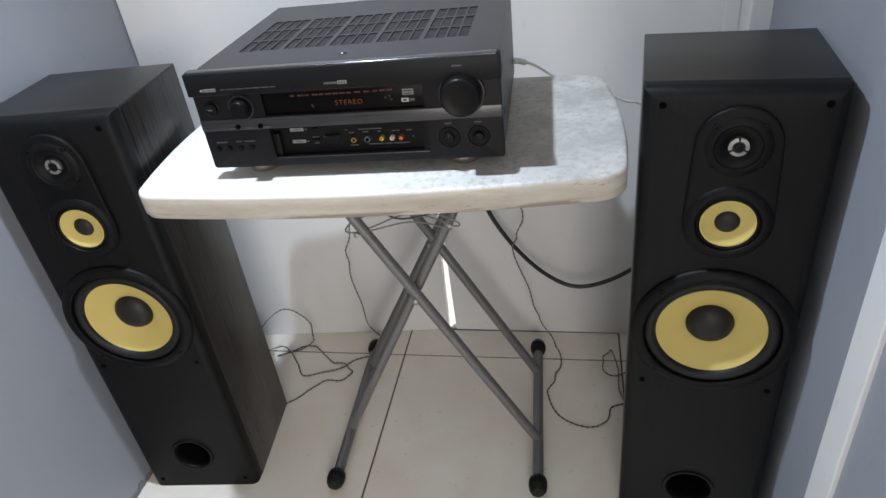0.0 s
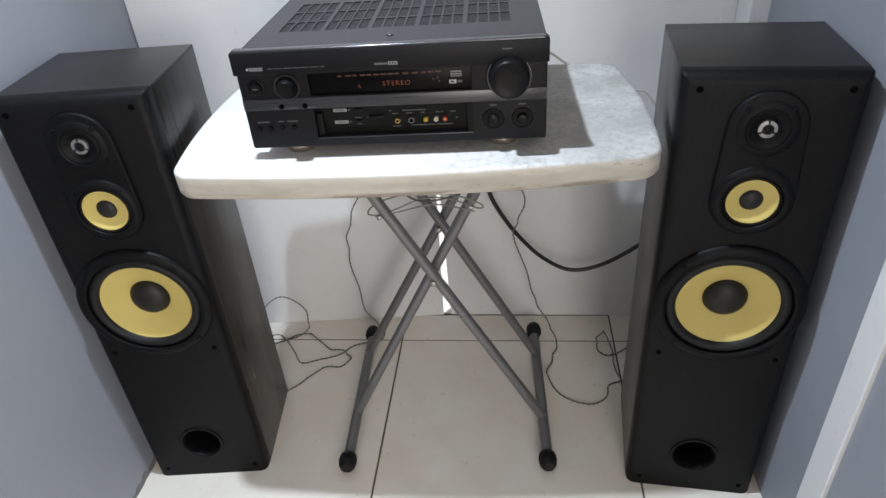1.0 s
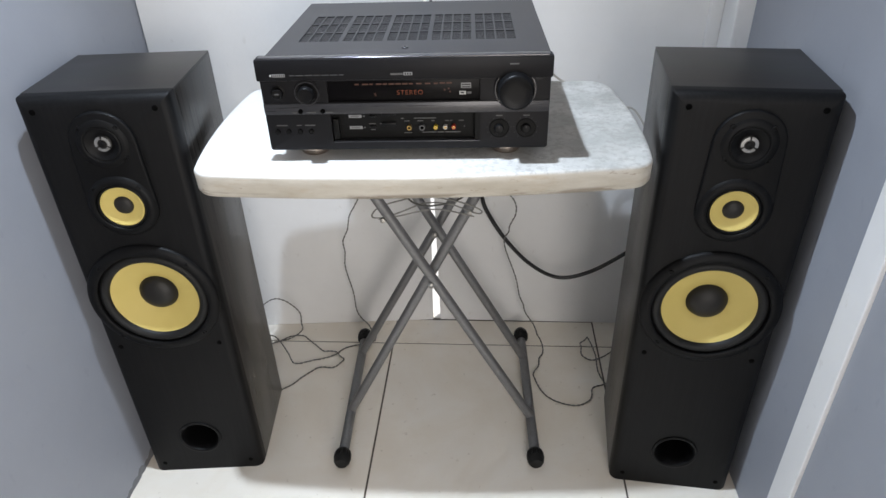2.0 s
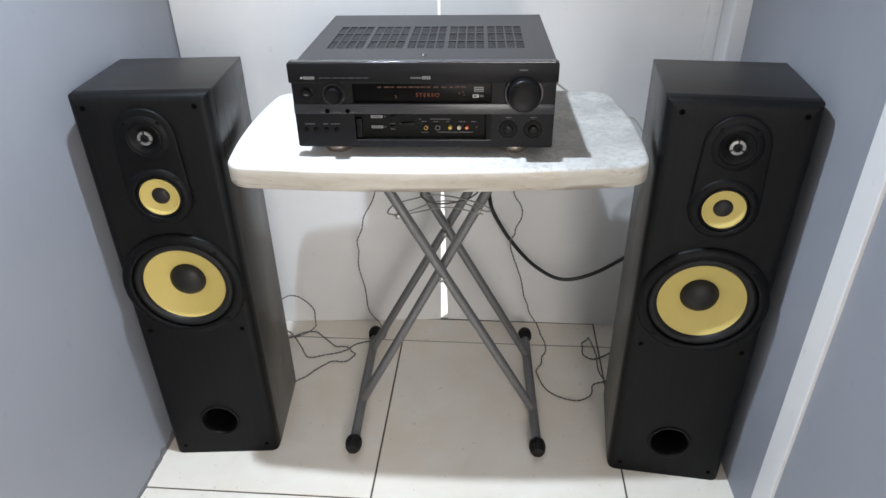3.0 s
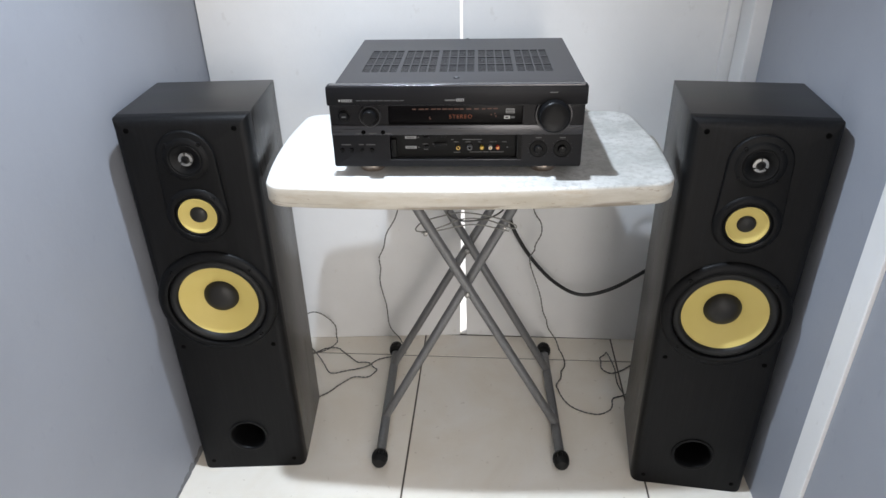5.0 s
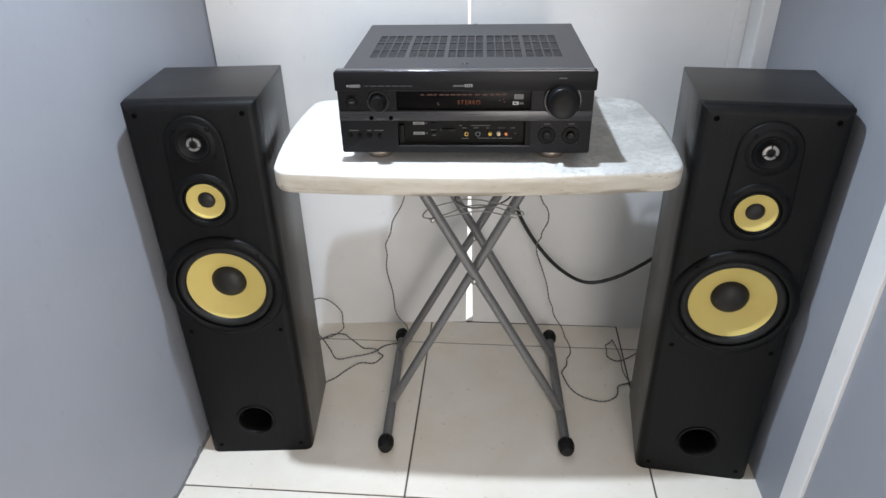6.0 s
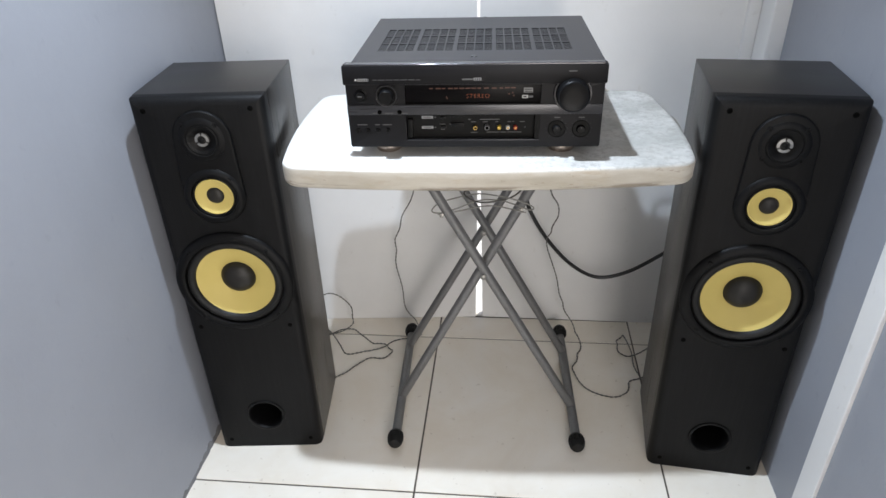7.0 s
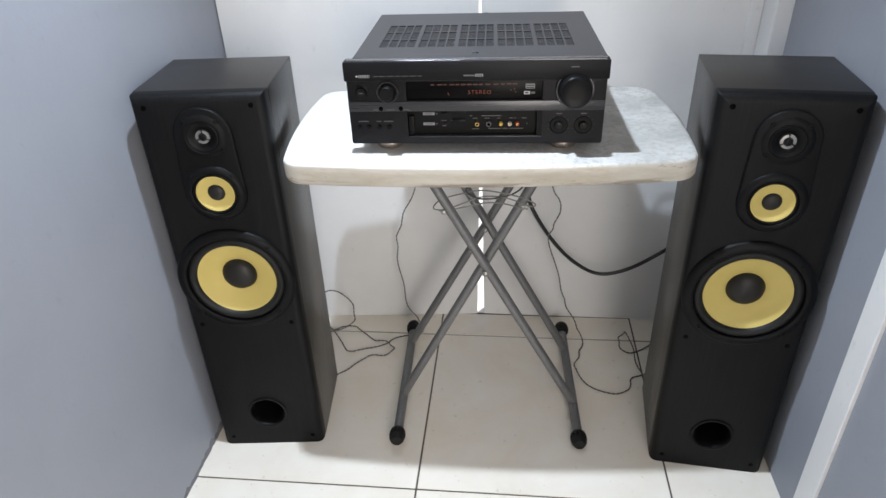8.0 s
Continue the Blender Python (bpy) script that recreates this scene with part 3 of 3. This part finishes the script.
window = part("display_window", box(px(101.5), px(330), 0.006, 0.010, pz(79.5), pz(113), 0.0004), GLASS, receiver, "black glossy display window")
bay = part("jack_bay", box(px(101.5), px(330.5), 0.0155, 0.018, pz(13), pz(59.5)), BAY, receiver, "recessed black jack bay")
part("bay_edge", box(px(102.5), px(329.5), 0.0015, 0.013, pz(12.2), pz(13.6), 0.0003), BAND, receiver, "polished lower edge of the jack bay")
part("bay_frame", box(px(322), px(330.5), 0.004, 0.0155, pz(13.6), pz(59.5)), BAY, receiver)
part("bay_frame", box(px(103), px(112), 0.006, 0.0155, pz(15), pz(50), 0.001), BAY, receiver, "black hinged flap end")
part("bottom_sill", box(-0.2150, 0.2150, 0.005, 0.016, pz(-1.5), pz(1.0), 0.0006), PANEL, receiver)


def bar(name, x0, x1, z0, z1, y, mat, parent, label=""):
    """A printed mark: a thin bar on a front face."""
    return part(name, box(px(x0), px(x1), y - 0.0004, y + 0.0006, pz(z0), pz(z1)), mat, parent, label, 0)


# display: word, small marks and two badges
curve = bpy.data.curves.new("display_word", "FONT")
curve.body, curve.size, curve.extrude, curve.align_x, curve.space_character = "STEREO", 0.0098, 0.0001, "CENTER", 1.22
curve.offset = -0.00022
word_source = new("display_word", curve)
bpy.context.view_layer.update()
word_mesh = bpy.data.meshes.new_from_object(word_source.evaluated_get(bpy.context.evaluated_depsgraph_get()))
bpy.data.objects.remove(word_source)
word_mesh.materials.clear()
word_mesh.materials.append(AMBER)
word = new("display_word", word_mesh)
word.parent, word.matrix_basis = window, pose(px(225), 0.0056, pz(89.5), 90, 0, 0)
word["label"] = "amber display word STEREO"
rng = random.Random(4)
x = 143.0
while x < 284:
    wid = rng.choice((5, 6, 8, 9))
    if rng.random() < 0.85:
        z = 105.5 if x < 262 else rng.choice((102.0, 106.0))
        bar("display_mark", x, x + wid, z, z + 2.2, 0.0058, AMBER_DIM, window)
    x += wid + rng.choice((2, 3, 5))
for x, z in ((171, 90), (172, 87.5), (276, 95), (282, 97), (284, 92)):
    bar("display_mark", x, x + 2.2, z, z + 2.4, 0.0058, AMBER_DIM, window)
bar("badge", 301.5, 316.5, 98.6, 107.0, 0.0058, PRINT, window, "pale badge of bars")
for z in (100.0, 103.6):
    bar("badge_line", 302.6, 315.4, z, z + 1.3, 0.0054, BAY, window)
bar("badge", 299, 309, 88.5, 94.0, 0.0058, PRINT_WHITE, window, "white badge of bars")
bar("badge_line", 301, 306, 90.2, 92.4, 0.0054, BAY, window)
bar("badge_line", 310.5, 317, 89.5, 93.0, 0.0058, PRINT_DIM, window)

# maker's mark and prints on the upper band
UY = -0.0051
mark = bar("makers_mark", 24.5, 43, 123.4, 128.0, UY, PRINT, receiver, "white maker's mark of plain shapes")
part("mark_disc", lathe([(0.0016, 0.001), (0.0016, -0.0003), (0.0002, -0.0003)], px(21.5), pz(125.8), 16, y=UY), PRINT_WHITE, receiver)
for k in range(6):
    bar("mark_gap", 26.2 + 3.0 * k, 27.2 + 3.0 * k, 124.2, 127.4, UY - 0.0004, PANEL, mark)
x = 50.0
while x < 128:
    wid = rng.choice((5, 7, 9, 11))
    bar("print_bar", x, x + wid, 125.0, 126.3, UY, PRINT_FAINT, receiver)
    x += wid + 2.2
bar("print_bar", 199, 217, 124.4, 127.0, UY, PRINT_DIM, receiver)
badge = bar("print_badge", 218, 231, 123.6, 128.4, UY, PRINT, receiver, "small grey badge")
for k in range(3):
    bar("badge_gap", 220 + 3.6 * k, 221.6 + 3.6 * k, 124.6, 127.4, UY - 0.0004, PANEL, badge)
bar("print_bar", 373, 386, 137.5, 139.3, UY, PRINT_DIM, receiver)

# knobs
FY = 0.003


def knob(name, x, z, profile, label, segs=40, pointer=0.0):
    ob = part(name, lathe(profile, px(x), pz(z), segs, y=FY), KNOB, receiver, label)
    if pointer:
        r, y = pointer
        part("pointer", box(px(x) - 0.0006, px(x) + 0.0006, FY + y - 0.0004, FY + y + 0.001, pz(z) + r * 0.35, pz(z) + r * 0.92), PRINT, ob)
    return ob


knob("volume_knob", 382, 98, [(0.0315, 0.002), (0.0315, -0.003), (0.0300, -0.0045), (0.0268, -0.0045), (0.0266, -0.0200), (0.0255, -0.0225), (0.0235, -0.0238), (0.0225, -0.0232), (0.0100, -0.0226), (0.0003, -0.0225)], "large black volume knob", 56)
knob("selector_knob", 70.5, 96, [(0.0178, 0.002), (0.0178, -0.0035), (0.0168, -0.0045), (0.0138, -0.0040), (0.0136, -0.0020), (0.0124, -0.0020), (0.0120, -0.0150), (0.0108, -0.0168), (0.0003, -0.0162)], "black selector knob with a ring", 44)
knob("power_button", 26, 96, [(0.0112, 0.002), (0.0112, -0.0022), (0.0098, -0.0028), (0.0094, -0.0010), (0.0086, -0.0010), (0.0082, -0.0062), (0.0070, -0.0074), (0.0003, -0.0070)], "round black power button", 36)
bar("button_print", 22.5, 29.5, 95.2, 96.8, FY - 0.0078, PRINT_DIM, receiver)
part("selector_ring", lathe([(0.0192, 0.001), (0.0190, -0.0030), (0.0180, -0.0046), (0.0166, -0.0046), (0.0158, -0.0030)], px(70.5), pz(96), 48, y=FY), BAND, receiver, "satin grey ring round a knob")
part("volume_ring", lathe([(0.0318, 0.001), (0.0316, -0.0034), (0.0306, -0.0050), (0.0288, -0.0050)], px(382), pz(98), 60, y=FY), BAND, receiver, "satin grey ring round the volume knob")
for x in (359, 400):
    part("knob_well", lathe([(0.0152, 0.002), (0.0152, -0.0008), (0.0147, -0.0012), (0.0142, -0.0008), (0.0138, -0.0004), (0.0003, -0.0004)], px(x), pz(33), 36, y=FY), BAY, receiver, "dark round knob well")
    k_ob = part("tone_knob", lathe([(0.0076, 0.0), (0.0074, -0.0050), (0.0064, -0.0066), (0.0045, -0.0070), (0.0003, -0.0068)], px(x), pz(33), 32, y=FY), KNOB, receiver, "black tone knob in its well")
    bar("pointer", x - 0.4, x + 0.4, 35.5, 38.5, FY - 0.0071, PRINT_DIM, k_ob)
    bar("print_bar", x - 5, x + 5, 53.5, 55.1, FY, PRINT_DIM, receiver)
    for a in range(-140, 141, 28):
        ar = radians(90 - a)
        cx, cz = x + 18.2 * math.cos(ar), 33 + 18.2 * math.sin(ar)
        bar("scale_dot", cx - 0.5, cx + 0.5, cz - 0.5, cz + 0.5, FY, PRINT_FAINT, receiver)
for x in (57, 91):
    part("small_button", lathe([(0.0036, 0.002), (0.0036, -0.0016), (0.0030, -0.0022), (0.0003, -0.0022)], px(x), pz(66), 18, y=0.0012), HOLE, receiver)
for x0, x1 in ((44, 52), (66, 80), (95, 106)):
    bar("print_bar", x0, x1, 63.2, 64.8, 0.0010, PRINT_DIM, receiver)
for x in (16.5, 33.5, 51.5, 69):
    part("small_button", lathe([(0.0042, 0.002), (0.0042, -0.0004), (0.0038, -0.0010), (0.0032, -0.0002), (0.0029, -0.0018), (0.0003, -0.0020)], px(x), pz(31.5), 20, y=FY), BAY, receiver)
for x0, x1 in ((16, 33), (47, 55), (60, 76)):
    bar("print_bar", x0, x1, 41.2, 42.8, FY, PRINT_DIM, receiver)

# jack bay
JY = 0.0152
for z in (29.5, 48.5):
    lab = bar("bay_label", 127, 147, z, z + 5.0, JY, PRINT, bay, "pale label of bars")
    bar("bay_label_line", 130, 143, z + 1.8, z + 3.2, JY - 0.0004, PRINT_DIM, lab)
    bar("print_bar", 149, 152, z + 1.6, z + 3.4, JY, PRINT_DIM, bay)
for x0, x1, z in ((158, 168, 57), (176, 190, 57), (200, 206, 57), (211, 220, 57.5), (222, 232, 57.5), (234, 242, 57.5), (251, 257, 57.5), (158, 168, 37.5), (175, 196, 37.5), (160, 167, 27.5),
                  (208, 212, 46), (228, 262, 46), (213, 221, 41.5), (233, 242, 41.5), (255, 260, 41.5), (276, 282, 41.5), (284, 287, 41.5), (297, 305, 41.5), (212, 224, 21.5), (240, 262, 22.0), (264, 274, 22.0), (276, 300, 22.0)):
    bar("print_bar", x0, x1, z, z + 1.3, JY, PRINT_DIM, bay)
for x, z in ((160, 32), (160, 50)):
    part("bay_button", box(px(x), px(x + 9), 0.0110, 0.0156, pz(z), pz(z + 3.5), 0.0006), KNOB, bay)
for z in (35.5, 52.5):
    part("bay_button", box(px(178), px(200), 0.0115, 0.0156, pz(z), pz(z + 5.5), 0.0006), KNOB, bay)


def jack(name, x, ring, core, r=0.0048, label=""):
    ob = part(name, lathe([(r, 0.0), (r, -0.0075), (r * 0.88, -0.0080), (r * 0.62, -0.0080), (r * 0.58, -0.0050), (r * 0.56, -0.0010)], px(x), pz(33), 24, y=JY), ring, bay, label)
    part("centre", lathe([(r * 0.60, -0.0072), (r * 0.30, -0.0072), (r * 0.26, -0.0030), (0.0001, -0.0030)], px(x), pz(33), 20, y=JY), core, ob)


jack("headphone_jack", 220.5, GOLD, HOLE, 0.0037, "gold headphone jack")
jack("video_socket", 240.5, PRINT_DIM, HOLE, 0.0045, "round dark video socket")
jack("phono_jack", 261.5, YELLOW, GOLD, 0.0033, "yellow phono jack")
jack("phono_jack", 276.5, IVORY, GOLD, 0.0033, "white phono jack")
jack("phono_jack", 289.5, RED, GOLD, 0.0033, "red phono jack")
bar("print_bar", 305, 307, 31, 33, JY, PRINT_DIM, bay)

# case: vented top, sides, floor, back
CASE_L, CASE_R = -0.2030, 0.2130


def vented_top():
    """A sheet with five by four slots in each of three rows, as true openings."""
    xs, ys = [CASE_L], [0.012]
    x = -0.1705
    for g in range(5):
        for k in range(4):
            xs += [x, x + 0.0138]
            x += 0.0162
        x += 0.0045
    xs.append(CASE_R)
    for r in range(3):
        ys += [0.085 + 0.0565 * r, 0.085 + 0.0565 * r + 0.0505]
    ys.append(REC_D)
    bm = bmesh.new()
    z1, z0 = pz(151.2), pz(149.6)
    grid = {(i, j, k): bm.verts.new((xx, yy, (z1, z0)[k])) for i, xx in enumerate(xs) for j, yy in enumerate(ys) for k in (0, 1)}
    hole = lambda i, j: i % 2 == 1 and j % 2 == 1 and 0 < i < len(xs) - 2 and 0 < j < len(ys) - 2
    solid = lambda i, j: 0 <= i < len(xs) - 1 and 0 <= j < len(ys) - 1 and not hole(i, j)
    for i in range(len(xs) - 1):
        for j in range(len(ys) - 1):
            if not solid(i, j):
                continue
            bm.faces.new([grid[i, j, 0], grid[i + 1, j, 0], grid[i + 1, j + 1, 0], grid[i, j + 1, 0]])
            bm.faces.new([grid[i, j, 1], grid[i, j + 1, 1], grid[i + 1, j + 1, 1], grid[i + 1, j, 1]])
            for di, dj, a, b in ((-1, 0, (i, j), (i, j + 1)), (1, 0, (i + 1, j), (i + 1, j + 1)), (0, -1, (i, j), (i + 1, j)), (0, 1, (i, j + 1), (i + 1, j + 1))):
                if not solid(i + di, j + dj):
                    bm.faces.new([grid[*a, 0], grid[*b, 0], grid[*b, 1], grid[*a, 1]])
    return bm, xs, ys


bm, xs, ys = vented_top()
cover = part("top_cover", bm, COVER, receiver, "dark grey vented steel cover", 20)
bm = bmesh.new()
for j in (1, 3, 5):
    for i in range(1, len(xs) - 2, 2):
        for k in range(1, 13):
            y = ys[j] + (ys[j + 1] - ys[j]) * k / 13
            box(xs[i], xs[i + 1], y - 0.0011, y + 0.0011, pz(148.0), pz(149.8), bm=bm)
grid_ob = part("vent_grid", bm, COVER, cover, "fine dark bars across the vent slots", 0)
grid_ob["kind"] = "stuff"
part("side_cover", box(CASE_L - 0.0015, CASE_L, 0.012, REC_D, pz(1), pz(151.2)), COVER, receiver)
part("side_cover", box(CASE_R, CASE_R + 0.0015, 0.012, REC_D, pz(1), pz(151.2)), COVER, receiver)
part("front_lip", box(-0.2150, 0.2150, -0.003, 0.0125, pz(148.2), pz(152.2), 0.0034, 6), LIP, receiver, "rounded satin front edge")
part("chassis", box(CASE_L + 0.001, CASE_R - 0.001, 0.018, REC_D - 0.004, pz(0), pz(3)), PANEL, receiver)
part("back_panel", box(CASE_L + 0.001, CASE_R - 0.001, REC_D - 0.004, REC_D - 0.001, pz(3), pz(149)), PANEL, receiver)
part("inner_board", box(-0.195, 0.200, 0.030, REC_D - 0.02, pz(143), pz(145)), PANEL, receiver)
part("cover_screw", lathe([(0.0055, -0.001), (0.0055, 0.0008), (0.0045, 0.0016), (0.0020, 0.0016), (0.0016, 0.0006), (0.0002, 0.0006)], 0.0, pz(151.2), 20, axis="z", y=0.044), BAND, cover, "steel cover screw")
for z in (40, 105):
    part("side_slot", box(0.2143, 0.2151, 0.060, 0.064, pz(z), pz(z + 10)), HOLE, receiver)
for x in (62, 372):
    for y in (0.045, REC_D - 0.05):
        part("foot", lathe([(0.0215, 0.0), (0.0235, 0.003), (0.0240, 0.012), (0.0225, 0.0145), (0.020, FOOT)], px(x), 0.0, 32, axis="z", y=y, caps=(True, True)), FOOT_METAL, receiver, "dull bronze ringed foot")


# ---- wires and cables ----
def cable(name, points, radius, material, label, per=10):
    ob = mesh_ob(name, sweep(smooth_path(points, per), radius, 10), material, 60)
    return tagged(ob, label, "cable")


def twin_wire(name, points, label, r=0.0011):
    """Two thin strands twisted round one another."""
    path = smooth_path(points, 14)
    for i, p in enumerate(path):
        w = 0.0026 * min(1.0, i / 10, (len(path) - 1 - i) / 10)
        path[i] = p + w * Vector((math.sin(0.31 * i + 1.3 * math.sin(0.11 * i)), math.cos(0.27 * i), 0.6 * math.sin(0.23 * i) if p.z > 0.03 else 0))
    bm = sweep(path, r, 6, 260, r * 1.02, 0.0)
    top = empty(name, Matrix.Identity(4), label, "cable")
    part("strand", bm, WIRE, top, "grey strand", 60)
    part("strand", sweep(path, r, 6, 260, r * 1.02, math.pi), WIRE_DARK, top, "dark strand", 60)
    return top


R = 0.0030
twin_wire("speaker_wire", [(-0.405, 1.285, 0.66), (-0.424, 1.33, 0.55), (-0.447, 1.355, 0.44), (-0.476, 1.36, 0.375), (-0.496, 1.36, 0.31), (-0.500, 1.36, 0.24), (-0.492, 1.358, 0.165), (-0.483, 1.358, 0.09),
                           (-0.453, 1.357, 0.028), (-0.437, 1.350, R), (-0.440, 1.322, R), (-0.493, 1.308, R), (-0.536, 1.270, R), (-0.582, 1.246, R), (-0.632, 1.232, R), (-0.672, 1.272, R), (-0.712, 1.31, 0.03), (-0.742, 1.155, 0.12)],
          "thin twisted grey speaker wire trailing over the floor")
twin_wire("speaker_wire", [(-0.742, 1.15, 0.14), (-0.724, 1.33, 0.128), (-0.690, 1.35, 0.124), (-0.660, 1.352, 0.104), (-0.640, 1.35, 0.05), (-0.655, 1.335, 0.012), (-0.700, 1.322, R), (-0.735, 1.30, R),
                           (-0.690, 1.33, R), (-0.640, 1.345, R), (-0.605, 1.31, R), (-0.570, 1.283, R), (-0.533, 1.272, R + 0.004), (-0.512, 1.252, R), (-0.525, 1.222, R), (-0.575, 1.212, R), (-0.612, 1.170, R), (-0.652, 1.128, R), (-0.70, 1.17, R)],
          "tangled grey speaker wire lying on the tiles")
twin_wire("speaker_wire", [(-0.100, 1.285, 0.66), (-0.098, 1.33, 0.54), (-0.082, 1.355, 0.46), (-0.058, 1.36, 0.42), (-0.070, 1.36, 0.36), (-0.083, 1.36, 0.315), (-0.067, 1.36, 0.238), (-0.043, 1.36, 0.163), (-0.028, 1.36, 0.10),
                           (0.006, 1.358, 0.03), (0.022, 1.340, R), (0.021, 1.29, R), (0.008, 1.245, R), (-0.006, 1.19, 0.006), (0.022, 1.139, R), (0.070, 1.102, R), (0.121, 1.117, R), (0.147, 1.168, R), (0.185, 1.185, R)],
          "thin twisted grey speaker wire hanging behind the table")
twin_wire("speaker_wire", [(0.215, 1.31, R), (0.190, 1.288, R), (0.155, 1.267, R), (0.128, 1.292, R), (0.131, 1.336, R), (0.152, 1.350, 0.008), (0.160, 1.30, R), (0.163, 1.24, R), (0.172, 1.175, R), (0.20, 1.165, R)],
          "loop of grey speaker wire beside a loudspeaker")
cable("power_cable", [(-0.150, 1.26, 0.70), (-0.150, 1.33, 0.56), (-0.143, 1.37, 0.44), (-0.126, 1.372, 0.385), (-0.076, 1.372, 0.303), (-0.011, 1.372, 0.232), (0.060, 1.372, 0.195), (0.137, 1.372, 0.213), (0.218, 1.372, 0.268), (0.300, 1.372, 0.34)],
      0.0052, BLACK_CABLE, "thick black power cable sagging behind the table")
cable("antenna_lead", [(-0.055, 1.222, 0.806), (-0.036, 1.238, 0.798), (-0.012, 1.25, 0.784), (0.020, 1.262, 0.7585), (0.055, 1.285, 0.74), (0.10, 1.30, 0.715), (0.152, 1.30, 0.690), (0.190, 1.30, 0.672), (0.26, 1.28, 0.55)], 0.0022, IVORY, "thin off-white lead behind the receiver")
cable("antenna_plug", [(-0.050, 1.222, 0.804), (-0.040, 1.232, 0.800), (-0.030, 1.240, 0.794)], 0.0052, IVORY, "off-white plug on a lead behind the receiver", 4)
# slack wire looped round the leg tops
cable("slack_wire", [(-0.340, 1.035, 0.562), (-0.30, 1.045, 0.572), (-0.25, 1.06, 0.585), (-0.20, 1.05, 0.588), (-0.150, 1.03, 0.580), (-0.142, 1.028, 0.588), (-0.18, 1.04, 0.598), (-0.25, 1.06, 0.600), (-0.30, 1.06, 0.590), (-0.34, 1.05, 0.580), (-0.350, 1.03, 0.570), (-0.31, 1.035, 0.568), (-0.23, 1.05, 0.577), (-0.155, 1.03, 0.573)], 0.0015, WIRE, "slack grey wire looped round the table legs")
cable("slack_wire", [(-0.26, 1.09, 0.612), (-0.285, 1.06, 0.600), (-0.25, 1.04, 0.590), (-0.19, 1.05, 0.596), (-0.165, 1.08, 0.608), (-0.21, 1.10, 0.616), (-0.26, 1.08, 0.606), (-0.275, 1.06, 0.64), (-0.27, 1.09, 0.70)], 0.0018, WIRE_DARK, "coil of dark wire under the tabletop")


# ---- floor of large tiles ----
XJ, YJ, TW, TH, GAP = -0.385, 1.325, 0.557, 0.549, 0.0042
floor = structure("floor", box(LEFT - 0.1, 1.66, NEAR - 0.11, 1.438, -0.06, -0.0022), GROUT, "cream glazed floor tiles with dark joints")
meshes = {}
for i in range(-1, 4):
    for j in range(-6, 2):
        x0, x1 = max(XJ + TW * i, LEFT), min(XJ + TW * (i + 1), 1.55)
        y0, y1 = max(YJ + TH * (j - 1), NEAR), YJ + TH * j
        if j == 1:
            y1 = 1.4305 if i == 0 else 1.436
        if x1 - x0 < 0.02 or y1 - y0 < 0.02:
            continue
        key = (round(x1 - x0, 4), round(y1 - y0, 4))
        if key not in meshes:
            tb = box(-(key[0] - GAP) / 2, (key[0] - GAP) / 2, -(key[1] - GAP) / 2, (key[1] - GAP) / 2, -0.008, 0.0, 0.0009, 1)
            me = bpy.data.meshes.new("tile")
            tb.to_mesh(me)
            tb.free()
            me.materials.append(TILE)
            meshes[key] = me
        piece = new("tile", meshes[key])
        piece.location = ((x0 + x1) / 2, (y0 + y1) / 2, 0)
        piece.parent = floor
